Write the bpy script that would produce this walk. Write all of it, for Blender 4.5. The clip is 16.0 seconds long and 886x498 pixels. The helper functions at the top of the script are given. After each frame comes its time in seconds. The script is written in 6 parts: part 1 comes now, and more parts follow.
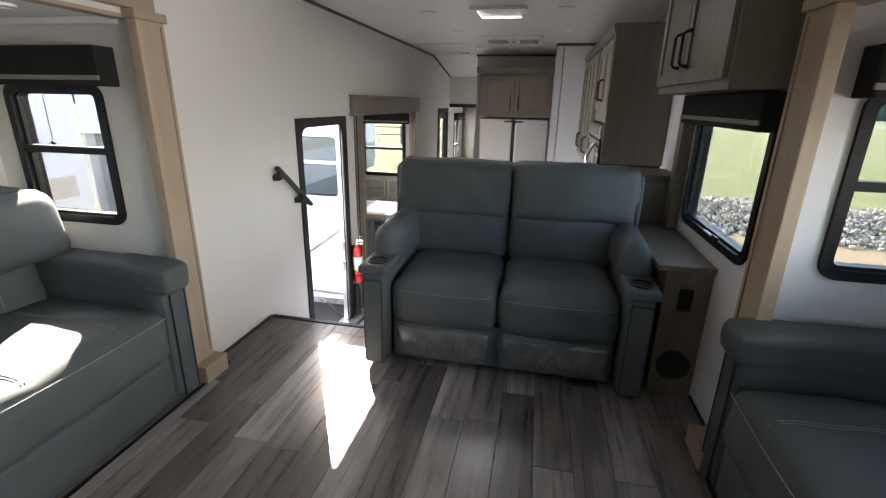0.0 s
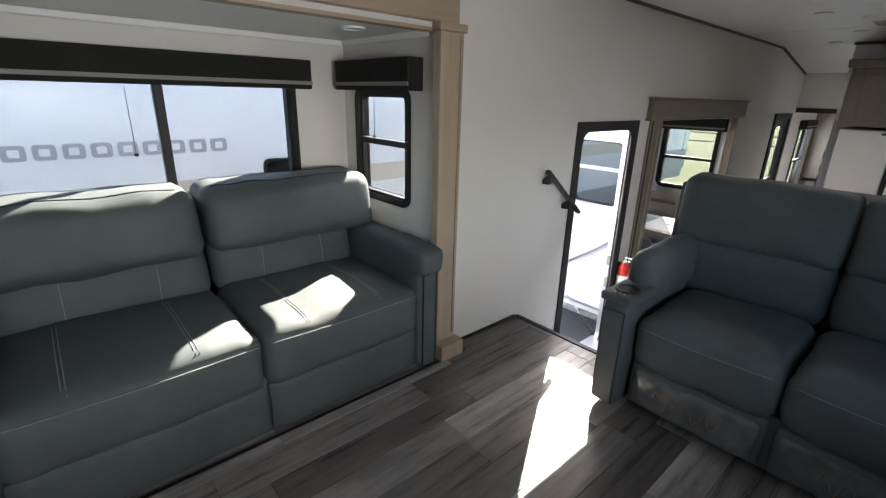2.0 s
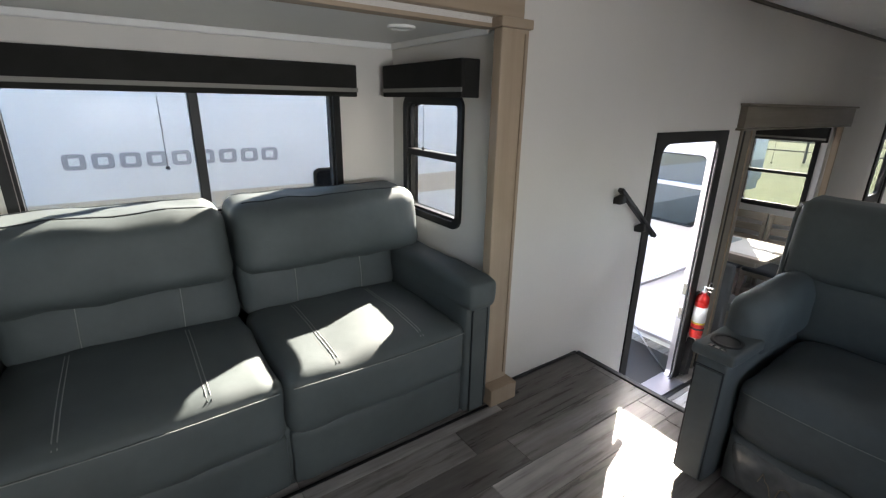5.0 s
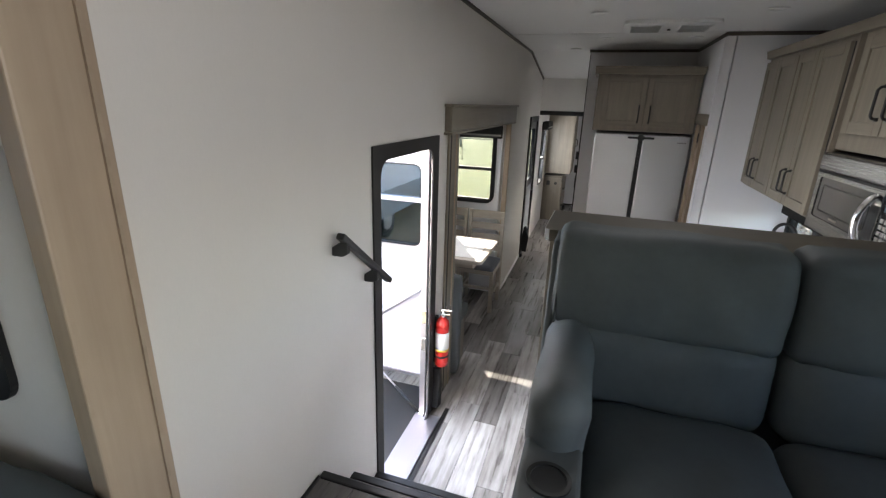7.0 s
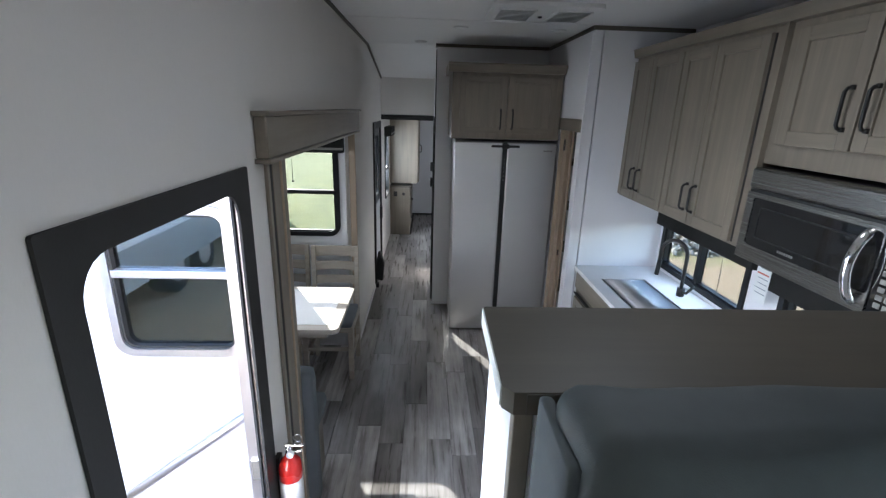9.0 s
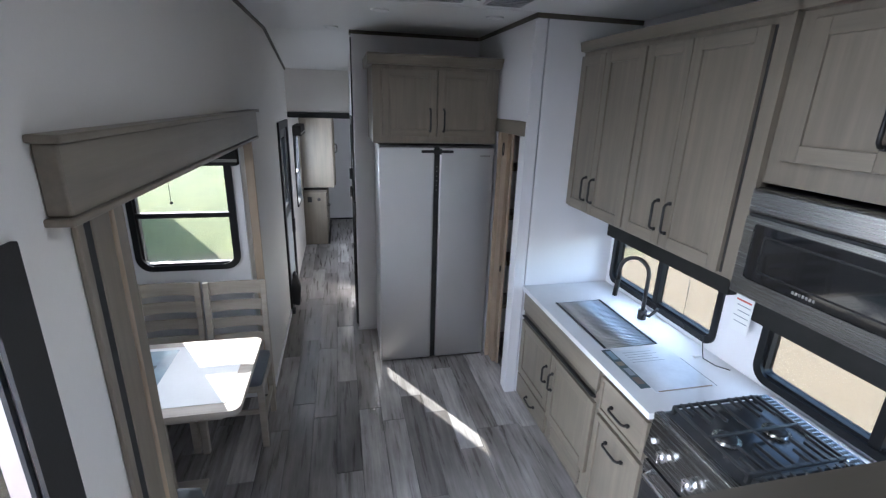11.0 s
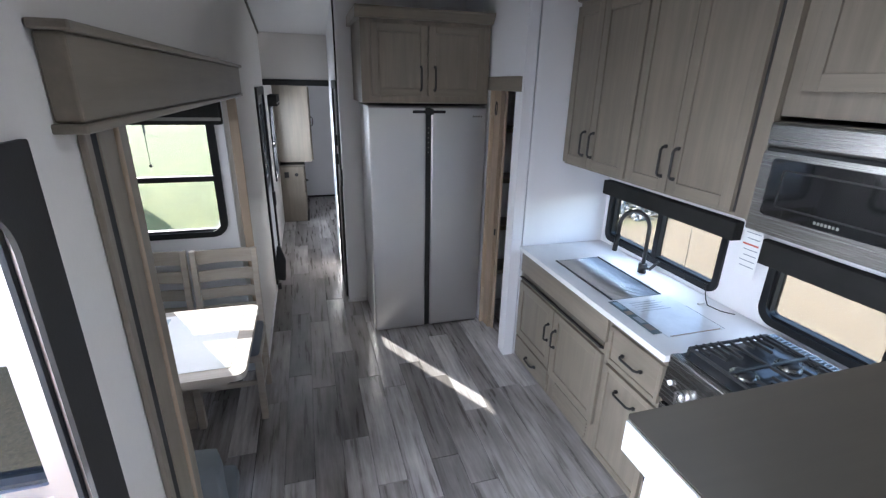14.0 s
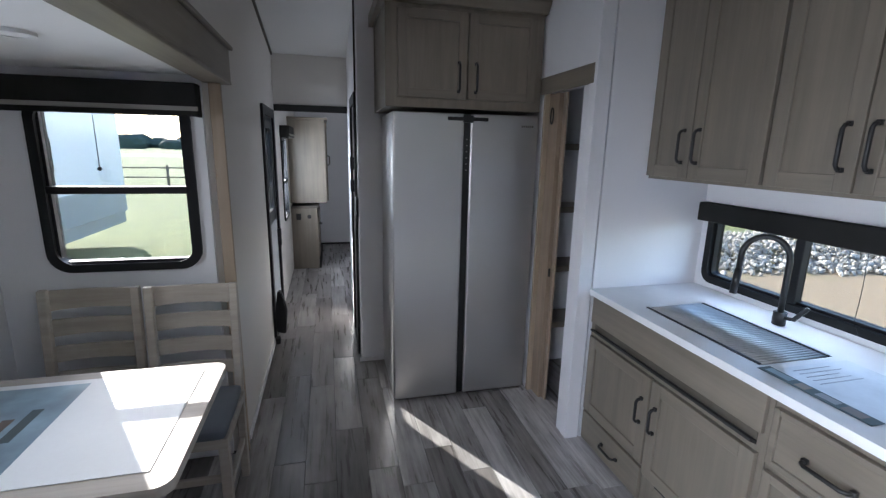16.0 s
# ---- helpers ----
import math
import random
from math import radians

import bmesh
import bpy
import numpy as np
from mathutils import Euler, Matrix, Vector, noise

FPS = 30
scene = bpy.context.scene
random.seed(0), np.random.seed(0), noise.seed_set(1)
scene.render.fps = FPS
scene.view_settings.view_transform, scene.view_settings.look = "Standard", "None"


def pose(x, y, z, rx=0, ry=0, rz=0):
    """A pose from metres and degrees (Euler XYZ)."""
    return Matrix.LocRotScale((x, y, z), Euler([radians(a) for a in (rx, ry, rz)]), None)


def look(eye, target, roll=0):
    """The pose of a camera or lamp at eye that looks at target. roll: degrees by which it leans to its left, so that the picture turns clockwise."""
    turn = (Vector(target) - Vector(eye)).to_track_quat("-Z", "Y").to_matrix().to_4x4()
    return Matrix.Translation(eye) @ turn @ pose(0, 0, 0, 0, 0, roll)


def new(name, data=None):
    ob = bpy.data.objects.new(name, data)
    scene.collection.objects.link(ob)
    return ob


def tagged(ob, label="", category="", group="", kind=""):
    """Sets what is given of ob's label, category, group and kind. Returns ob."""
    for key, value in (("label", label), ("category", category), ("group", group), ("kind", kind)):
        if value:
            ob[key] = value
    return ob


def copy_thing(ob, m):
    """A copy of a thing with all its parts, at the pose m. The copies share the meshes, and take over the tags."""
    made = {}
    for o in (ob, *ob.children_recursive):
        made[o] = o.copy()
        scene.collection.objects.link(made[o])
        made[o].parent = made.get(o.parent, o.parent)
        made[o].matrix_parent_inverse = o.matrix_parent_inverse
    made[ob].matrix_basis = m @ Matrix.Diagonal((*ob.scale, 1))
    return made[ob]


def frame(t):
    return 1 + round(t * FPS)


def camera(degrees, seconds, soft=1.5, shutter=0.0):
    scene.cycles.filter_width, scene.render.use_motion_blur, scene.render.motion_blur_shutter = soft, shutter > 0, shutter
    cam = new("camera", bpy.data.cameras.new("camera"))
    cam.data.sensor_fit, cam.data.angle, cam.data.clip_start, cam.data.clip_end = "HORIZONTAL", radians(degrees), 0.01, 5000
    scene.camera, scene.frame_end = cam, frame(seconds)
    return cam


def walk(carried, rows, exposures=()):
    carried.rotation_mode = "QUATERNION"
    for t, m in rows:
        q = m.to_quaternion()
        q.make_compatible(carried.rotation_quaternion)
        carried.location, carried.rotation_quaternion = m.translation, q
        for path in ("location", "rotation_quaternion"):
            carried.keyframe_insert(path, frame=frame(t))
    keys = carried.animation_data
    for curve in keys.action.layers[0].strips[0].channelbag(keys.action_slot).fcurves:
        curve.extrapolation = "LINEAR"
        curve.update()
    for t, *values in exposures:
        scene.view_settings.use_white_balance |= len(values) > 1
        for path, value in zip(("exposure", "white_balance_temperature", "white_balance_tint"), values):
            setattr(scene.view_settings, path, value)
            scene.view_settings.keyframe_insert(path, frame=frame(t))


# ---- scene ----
cam = camera(88.7, 16.0, soft=1.3)
PATH = [
    (0, (0.19, 0.099, 1.334), (-0.191, 1.963, 0.717), 1.2),
    (0.5, (0.222, 0.169, 1.313), (-0.446, 1.952, 0.7), 1.4),
    (1, (0.22, 0.256, 1.325), (-0.694, 1.924, 0.709), 1.4),
    (1.5, (0.226, 0.299, 1.333), (-0.941, 1.795, 0.701), 1.6),
    (2, (0.255, 0.322, 1.349), (-1.154, 1.587, 0.708), 1.5),
    (2.5, (0.296, 0.326, 1.35), (-1.293, 1.355, 0.705), 1.6),
    (3, (0.317, 0.347, 1.35), (-1.383, 1.177, 0.702), 1.6),
    (3.2, (0.32, 0.352, 1.332), (-1.413, 1.122, 0.697), 1.6),
    (5.3, (-0.061, 0.591, 1.359), (-1.502, 1.823, 0.724), 1.4),
    (5.5, (-0.113, 0.658, 1.374), (-1.443, 2.001, 0.721), 2.1),
    (6, (-0.226, 0.866, 1.378), (-1.295, 2.436, 0.751), 1.7),
    (6.5, (-0.358, 1.057, 1.394), (-1.203, 2.755, 0.758), 1.9),
    (7, (-0.551, 1.278, 1.389), (-1.142, 3.086, 0.771), 1.8),
    (7.5, (-0.649, 1.487, 1.374), (-1.017, 3.357, 0.766), 1.8),
    (8, (-0.7, 1.797, 1.393), (-0.906, 3.694, 0.791), 1.8),
    (8.5, (-0.766, 2.055, 1.387), (-0.832, 3.963, 0.791), 1.7),
    (9, (-0.837, 2.293, 1.402), (-0.755, 4.202, 0.81), 1.7),
    (9.5, (-0.823, 2.537, 1.413), (-0.611, 4.436, 0.823), 1.7),
    (9.7, (-0.826, 2.635, 1.438), (-0.562, 4.526, 0.844), 2.0),
    (12, (-0.875, 2.918, 1.455), (-0.401, 4.751, 0.813), 1.4),
    (12.5, (-0.868, 2.929, 1.447), (-0.366, 4.745, 0.777), 1.5),
    (13, (-0.879, 2.921, 1.447), (-0.358, 4.724, 0.756), 1.5),
    (13.5, (-0.943, 2.909, 1.403), (-0.405, 4.703, 0.704), 1.5),
    (14, (-1.014, 2.947, 1.296), (-0.474, 4.748, 0.613), 1.3),
    (14.5, (-0.97, 3.078, 1.217), (-0.427, 4.891, 0.571), 1.4),
    (15, (-0.946, 3.287, 1.107), (-0.409, 5.119, 0.512), 1.2),
    (15.5, (-0.975, 3.458, 1.016), (-0.443, 5.313, 0.49), 1.2),
    (16, (-0.948, 3.643, 0.947), (-0.465, 5.535, 0.512), 1.2),
]
SKY_STRENGTH, SUN_STRENGTH = 0.125, 3.0
WINDOW_WATTS, VENT_WATTS, KITCHEN_WATTS, BEDROOM_WATTS, DINING_WATTS, DOOR_WATTS = 1.1, 0.25, 0.1, 1.4, 0.62, 1.25
EXPOSURES = [(0, 4.55, 6800, 12), (1.5, 4.2, 6600, 11), (2.5, 4.0, 6500, 10), (3, 4.0, 6500, 10), (5.5, 3.95, 6600, 10), (6, 4.0, 6700, 10), (6.5, 4.25, 6700, 11), (7.5, 4.3, 6500, 11), (8, 4.3, 6300, 10), (8.6, 4.35, 6000, 9), (9.5, 4.2, 5800, 9), (12, 4.75, 5700, 12), (13.5, 4.68, 5750, 12), (14.5, 4.55, 5900, 13), (15.5, 4.5, 5850, 12), (16, 4.2, 5800, 12)]
walk(cam, [(t, look(eye, target, roll)) for t, eye, target, roll in PATH], EXPOSURES)

# ---------------------------------------------------------------- world and sun
LZ = -0.62                      # kitchen floor level; the living room floor is z = 0
GZ = -1.5                       # ground outside
WL, WR = -1.41, 1.0             # inner faces of the long walls
CZ = 1.97                       # ceiling
SUN = Vector((0.96, -1.70, -1.14)).normalized()

world = bpy.data.worlds.new("sky")
scene.world = world
world.use_nodes = True
wn = world.node_tree
sky = wn.nodes.new("ShaderNodeTexSky")
sky.sky_type = "NISHITA"
sky.sun_disc = False
sky.sun_elevation = radians(30.3)
sky.sun_rotation = radians(-29.5)
wn.links.new(sky.outputs[0], wn.nodes["Background"].inputs[0])
wn.nodes["Background"].inputs[1].default_value = SKY_STRENGTH

sun_data = bpy.data.lights.new("sun", "SUN")
sun_data.energy, sun_data.angle, sun_data.color = SUN_STRENGTH, radians(0.5), (1.0, 0.93, 0.82)
sun = new("sun", sun_data)
sun.matrix_world = look((-20, 40, 25), Vector((-20, 40, 25)) + SUN)


def daylight(name, m, w, h, watts, colour, spread=180.0):
    """Daylight that enters by an opening, as an area lamp in it."""
    d = bpy.data.lights.new(name, "AREA")
    d.shape, d.size, d.size_y, d.energy, d.color = "RECTANGLE", w, h, watts, colour
    d.spread = radians(spread)
    ob = new(name, d)
    ob.matrix_world = m
    return ob


# an added lamp in an unseen, assumed window opposite, and the translucent roof vent
daylight("fill_slide_window", look((1.835, 0.72, 1.09), (0.0, 0.72, 1.0)), 1.1, 0.44, WINDOW_WATTS, (0.95, 0.97, 1.0), 95.0)
daylight("daylight_roof_vent", look((-0.17, 3.75, 1.955), (-0.17, 3.7501, 0)), 0.28, 0.28, VENT_WATTS, (0.95, 0.97, 1.0))
# the heads of the kitchen windows behind their valances, an added dinette fill, the bedroom window
for ya, yb, zl in ((4.72, 5.3, 0.645), (3.48, 4.27, 0.6)):
    daylight("daylight_kitchen_window", look((0.985, (ya + yb) / 2, zl), (0.72, (ya + yb) / 2 + 0.0001, 0.25)), yb - ya, 0.03, KITCHEN_WATTS, (0.72, 0.85, 1.0), 100.0)
# fill lamp before an invented window, added to brighten the kitchen from the left
daylight("fill_dining_window", look((-2.312, 4.95, 0.7), (-0.9, 4.95, 0.45)), 1.0, 0.56, DINING_WATTS, (0.93, 0.96, 1.0), 110.0)
daylight("daylight_entry_door", look((WL - 0.07, 3.34, 0.3), (0.0, 3.7, -0.3)), 0.6, 1.3, DOOR_WATTS, (0.93, 0.96, 1.0), 110.0)
daylight("daylight_second_door", look((WL - 0.02, 7.72, 0.74), (0.0, 7.4, 0.4)), 0.3, 0.66, 0.2, (0.92, 0.96, 1.0))
daylight("daylight_bedroom_window", look((WL - 0.02, 8.97, 0.62), (0.5, 8.97, 0.55)), 0.44, 0.75, BEDROOM_WATTS, (0.9, 0.95, 1.0))


# ---------------------------------------------------------------- materials
def material(name):
    m = bpy.data.materials.new(name)
    m.use_nodes = True
    n = m.node_tree.nodes
    return m, n, m.node_tree.links, n["Principled BSDF"]


def ramp(n, stops):
    r = n.new("ShaderNodeValToRGB")
    e = r.color_ramp.elements
    while len(e) < len(stops):
        e.new(0.5)
    for el, (p, c) in zip(e, stops):
        el.position, el.color = p, (*c, 1)
    return r


def coords(n, l, scale=(1, 1, 1), use="Object"):
    t, m = n.new("ShaderNodeTexCoord"), n.new("ShaderNodeMapping")
    m.inputs["Scale"].default_value = scale
    l.new(t.outputs[use], m.inputs[0])
    return m.outputs[0]


def noise_tex(n, l, vec, scale, detail=4.0, rough=0.55):
    t = n.new("ShaderNodeTexNoise")
    t.inputs["Scale"].default_value, t.inputs["Detail"].default_value, t.inputs["Roughness"].default_value = scale, detail, rough
    l.new(vec, t.inputs["Vector"])
    return t.outputs["Fac"]


def mixc(n, l, fac, a, b, mode="MIX"):
    m = n.new("ShaderNodeMix")
    m.data_type, m.blend_type = "RGBA", mode
    for sock, v in ((m.inputs[0], fac), (m.inputs[6], a), (m.inputs[7], b)):
        if isinstance(v, (int, float)):
            sock.default_value = v
        elif isinstance(v, tuple):
            sock.default_value = (*v, 1)
        else:
            l.new(v, sock)
    return m.outputs[2]


def bump(n, l, b, height, strength, dist=0.002):
    k = n.new("ShaderNodeBump")
    k.inputs["Strength"].default_value, k.inputs["Distance"].default_value = strength, dist
    l.new(height, k.inputs["Height"])
    l.new(k.outputs[0], b.inputs["Normal"])


def surface(name, colour, rough=0.5, metal=0.0, vary=0.12, fine=60.0, coarse=2.5, relief=0.15, stretch=(1, 1, 1), coat=0.0, spec=0.5):
    """A surface whose colour and gloss vary at two scales, with a fine relief."""
    m, n, l, b = material(name)
    v = coords(n, l, stretch)
    big, small = noise_tex(n, l, v, coarse, 3), noise_tex(n, l, v, fine, 5)
    dark, light = tuple(c * (1 - vary) for c in colour), tuple(min(1, c * (1 + vary)) for c in colour)
    r = ramp(n, [(0.3, dark), (0.7, light)])
    l.new(big, r.inputs[0])
    r2 = ramp(n, [(0.25, (1 - vary * 0.7,) * 3), (0.75, (1, 1, 1))])
    l.new(small, r2.inputs[0])
    l.new(mixc(n, l, 1.0, r.outputs[0], r2.outputs[0], "MULTIPLY"), b.inputs["Base Color"])
    mr = n.new("ShaderNodeMapRange")
    mr.inputs["To Min"].default_value, mr.inputs["To Max"].default_value = max(0.02, rough - 0.07), min(1, rough + 0.07)
    l.new(big, mr.inputs[0])
    l.new(mr.outputs[0], b.inputs["Roughness"])
    b.inputs["Metallic"].default_value = metal
    b.inputs["Coat Weight"].default_value = coat
    b.inputs["Specular IOR Level"].default_value = spec
    if relief:
        bump(n, l, b, small, relief)
    return m


def wood(name, light, dark, rough=0.45, axis=2, scale=1.0):
    """Grain along one axis: long streaks, fine pores and slow blotches."""
    m, n, l, b = material(name)
    s = [22 * scale] * 3
    s[axis] = 1.3 * scale
    v = coords(n, l, tuple(s))
    info = n.new("ShaderNodeObjectInfo")
    add = n.new("ShaderNodeVectorMath")
    l.new(v, add.inputs[0])
    com = n.new("ShaderNodeCombineXYZ")
    mul = n.new("ShaderNodeMath")
    mul.operation = "MULTIPLY"
    mul.inputs[1].default_value = 37.0
    l.new(info.outputs["Random"], mul.inputs[0])
    for k in range(3):
        l.new(mul.outputs[0], com.inputs[k])
    l.new(com.outputs[0], add.inputs[1])
    streak = noise_tex(n, l, add.outputs[0], 1.6, 6, 0.65)
    blotch = noise_tex(n, l, coords(n, l), 3.5, 3)
    r = ramp(n, [(0.3, dark), (0.52, tuple((a + c) / 2 for a, c in zip(light, dark))), (0.72, light)])
    l.new(streak, r.inputs[0])
    r2 = ramp(n, [(0.3, (0.86, 0.86, 0.86)), (0.7, (1, 1, 1))])
    l.new(blotch, r2.inputs[0])
    l.new(mixc(n, l, 1.0, r.outputs[0], r2.outputs[0], "MULTIPLY"), b.inputs["Base Color"])
    b.inputs["Roughness"].default_value = rough
    bump(n, l, b, streak, 0.12, 0.001)
    return m


def plank_material(name):
    """Grey-brown vinyl planks, each with its own shade and its own streaks."""
    m, n, l, b = material(name)
    info = n.new("ShaderNodeObjectInfo")
    v = coords(n, l, (26, 1.6, 26))
    com, mul, add = n.new("ShaderNodeCombineXYZ"), n.new("ShaderNodeMath"), n.new("ShaderNodeVectorMath")
    mul.operation, mul.inputs[1].default_value = "MULTIPLY", 91.0
    l.new(info.outputs["Random"], mul.inputs[0])
    l.new(mul.outputs[0], com.inputs[0])
    l.new(mul.outputs[0], com.inputs[1])
    l.new(v, add.inputs[0])
    l.new(com.outputs[0], add.inputs[1])
    streak = noise_tex(n, l, add.outputs[0], 1.1, 7, 0.62)
    v2 = n.new("ShaderNodeVectorMath")
    v2.operation = "MULTIPLY"
    v2.inputs[1].default_value = (0.25, 1.4, 1)
    l.new(add.outputs[0], v2.inputs[0])
    wash = noise_tex(n, l, v2.outputs[0], 0.9, 4, 0.6)
    r = ramp(n, [(0.28, (0.075, 0.069, 0.065)), (0.45, (0.195, 0.183, 0.175)), (0.58, (0.32, 0.306, 0.296)), (0.76, (0.49, 0.475, 0.46))])
    mix = n.new("ShaderNodeMath")
    mix.operation = "MULTIPLY_ADD"
    mix.inputs[1].default_value = 0.5
    l.new(streak, mix.inputs[0])
    half = n.new("ShaderNodeMath")
    half.operation, half.inputs[1].default_value = "MULTIPLY", 0.5
    l.new(wash, half.inputs[0])
    l.new(half.outputs[0], mix.inputs[2])
    l.new(mix.outputs[0], r.inputs[0])
    shade = ramp(n, [(0.0, (0.5, 0.475, 0.46)), (0.4, (0.85, 0.82, 0.8)), (0.75, (1.1, 1.08, 1.07)), (1.0, (1.7, 1.68, 1.68))])
    l.new(info.outputs["Random"], shade.inputs[0])
    l.new(mixc(n, l, 1.0, r.outputs[0], shade.outputs[0], "MULTIPLY"), b.inputs["Base Color"])
    rr = n.new("ShaderNodeMapRange")
    rr.inputs["To Min"].default_value, rr.inputs["To Max"].default_value = 0.2, 0.38
    l.new(streak, rr.inputs[0])
    l.new(rr.outputs[0], b.inputs["Roughness"])
    bump(n, l, b, streak, 0.15, 0.0008)
    return m


def glass_material(name, tint, gloss=1.0):
    m = bpy.data.materials.new(name)
    m.use_nodes = True
    n, l = m.node_tree.nodes, m.node_tree.links
    n.remove(n["Principled BSDF"])
    tr, gl, fr, mx = n.new("ShaderNodeBsdfTransparent"), n.new("ShaderNodeBsdfGlossy"), n.new("ShaderNodeFresnel"), n.new("ShaderNodeMixShader")
    tr.inputs[0].default_value = (*tint, 1)
    gl.inputs["Roughness"].default_value = 0.02
    fr.inputs[0].default_value = 1.45
    sc = n.new("ShaderNodeMath")
    sc.operation, sc.inputs[1].default_value = "MULTIPLY", gloss
    l.new(fr.outputs[0], sc.inputs[0])
    l.new(sc.outputs[0], mx.inputs[0])
    l.new(tr.outputs[0], mx.inputs[1])
    l.new(gl.outputs[0], mx.inputs[2])
    l.new(mx.outputs[0], n["Material Output"].inputs[0])
    return m


def leather(name, colour):
    m, n, l, b = material(name)
    v = coords(n, l)
    vor = n.new("ShaderNodeTexVoronoi")
    vor.inputs["Scale"].default_value = 420
    l.new(v, vor.inputs["Vector"])
    big, mid = noise_tex(n, l, v, 4, 4), noise_tex(n, l, v, 38, 5)
    r = ramp(n, [(0.3, tuple(c * 0.86 for c in colour)), (0.7, tuple(c * 1.14 for c in colour))])
    l.new(big, r.inputs[0])
    r2 = ramp(n, [(0.3, (0.9, 0.9, 0.9)), (0.7, (1, 1, 1))])
    l.new(mid, r2.inputs[0])
    l.new(mixc(n, l, 1.0, r.outputs[0], r2.outputs[0], "MULTIPLY"), b.inputs["Base Color"])
    mr = n.new("ShaderNodeMapRange")
    mr.inputs["To Min"].default_value, mr.inputs["To Max"].default_value = 0.56, 0.7
    l.new(mid, mr.inputs[0])
    l.new(mr.outputs[0], b.inputs["Roughness"])
    ad = n.new("ShaderNodeMath")
    ad.operation = "MULTIPLY_ADD"
    ad.inputs[1].default_value = 0.5
    l.new(vor.outputs["Distance"], ad.inputs[0])
    l.new(mid, ad.inputs[2])
    bump(n, l, b, ad.outputs[0], 0.22, 0.0015)
    return m


def brushed(name, colour, rough, axis):
    m, n, l, b = material(name)
    s = [420.0] * 3
    s[axis] = 3.0
    grain = noise_tex(n, l, coords(n, l, tuple(s)), 1.0, 3)
    soft = noise_tex(n, l, coords(n, l), 1.6, 2)
    r = ramp(n, [(0.3, tuple(c * 0.96 for c in colour)), (0.7, colour)])
    l.new(soft, r.inputs[0])
    l.new(r.outputs[0], b.inputs["Base Color"])
    b.inputs["Metallic"].default_value = 1.0
    mr = n.new("ShaderNodeMapRange")
    mr.inputs["To Min"].default_value, mr.inputs["To Max"].default_value = rough - 0.012, rough + 0.015
    l.new(grain, mr.inputs[0])
    l.new(mr.outputs[0], b.inputs["Roughness"])
    bump(n, l, b, grain, 0.004, 0.0002)
    return m


WALL = surface("wallpaper_greige", (0.66, 0.63, 0.59), 0.62, vary=0.04, fine=240, coarse=1.2, relief=0.12, stretch=(1, 1, 0.35))
WALLW = surface("wall_panel_white", (0.74, 0.73, 0.74), 0.45, vary=0.03, fine=160, coarse=1.0, relief=0.06)
CEIL = surface("ceiling_vinyl", (0.76, 0.755, 0.74), 0.55, vary=0.03, fine=180, coarse=0.8, relief=0.12)
TAUPE = wood("cabinet_greige_wood", (0.233, 0.198, 0.152), (0.165, 0.14, 0.107), 0.42, 2, 0.6)
TAUPEY = wood("cabinet_greige_wood_long", (0.233, 0.198, 0.152), (0.165, 0.14, 0.107), 0.42, 1, 0.6)
TAUPEX = wood("cabinet_greige_wood_cross", (0.233, 0.198, 0.152), (0.165, 0.14, 0.107), 0.42, 0, 0.6)
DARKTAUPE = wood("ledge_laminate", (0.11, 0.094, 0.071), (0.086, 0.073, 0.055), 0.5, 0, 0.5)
TAN = wood("post_tan_wood", (0.44, 0.345, 0.25), (0.35, 0.265, 0.187), 0.5, 2, 0.5)
TANY = wood("post_tan_wood_long", (0.4, 0.31, 0.225), (0.31, 0.235, 0.165), 0.5, 1, 0.5)
PINE = wood("pocket_door_edge_pine", (0.36, 0.27, 0.19), (0.26, 0.19, 0.13), 0.55, 2, 0.8)
CHAIRW = wood("chair_pale_grey_wood", (0.5, 0.44, 0.37), (0.36, 0.31, 0.255), 0.5, 0, 0.7)
PLANK = plank_material("vinyl_plank")
GROOVE = surface("plank_joint", (0.03, 0.027, 0.025), 0.7, relief=0)
LEATHER = leather("sofa_grey_leatherette", (0.07, 0.083, 0.083))
# lighter copy of the sofa leatherette; the extra tone stands in for light
LEATHER_LIGHTENED = leather("loveseat_leatherette_lightened", (0.092, 0.105, 0.109))
STITCH = surface("pale_stitching", (0.24, 0.25, 0.24), 0.7, relief=0)
SEAM = surface("dark_seam", (0.02, 0.024, 0.027), 0.8, relief=0)
FABRIC = surface("valance_charcoal_fabric", (0.024, 0.0235, 0.022), 0.95, vary=0.2, fine=420, coarse=6, relief=0.4, spec=0.15)
TRIMGREY = surface("valance_grey_band", (0.24, 0.228, 0.208), 0.8, vary=0.1, fine=300, relief=0.25)
BLACK = surface("black_window_frame", (0.006, 0.006, 0.0065), 0.45, vary=0.25, fine=120, relief=0.05, spec=0.3)
BLACKM = surface("matt_black_metal", (0.01, 0.0095, 0.0095), 0.4, vary=0.25, fine=90, relief=0.04)
DOORTRIM = surface("door_trim_charcoal", (0.026, 0.025, 0.024), 0.55, vary=0.15, fine=150, relief=0.1, spec=0.3)
ALU = brushed("door_frame_aluminium", (0.5, 0.475, 0.5), 0.4, 2)
STEEL = brushed("stainless_steel", (0.35, 0.345, 0.33), 0.27, 1)
STEELV = brushed("fridge_brushed_steel", (0.62, 0.615, 0.615), 0.38, 0)
CHROME = surface("chrome", (0.8, 0.8, 0.8), 0.12, metal=1.0, vary=0.03, relief=0)
BLACKGLASS = surface("black_glass", (0.012, 0.012, 0.013), 0.08, vary=0.1, relief=0, coat=0.5)
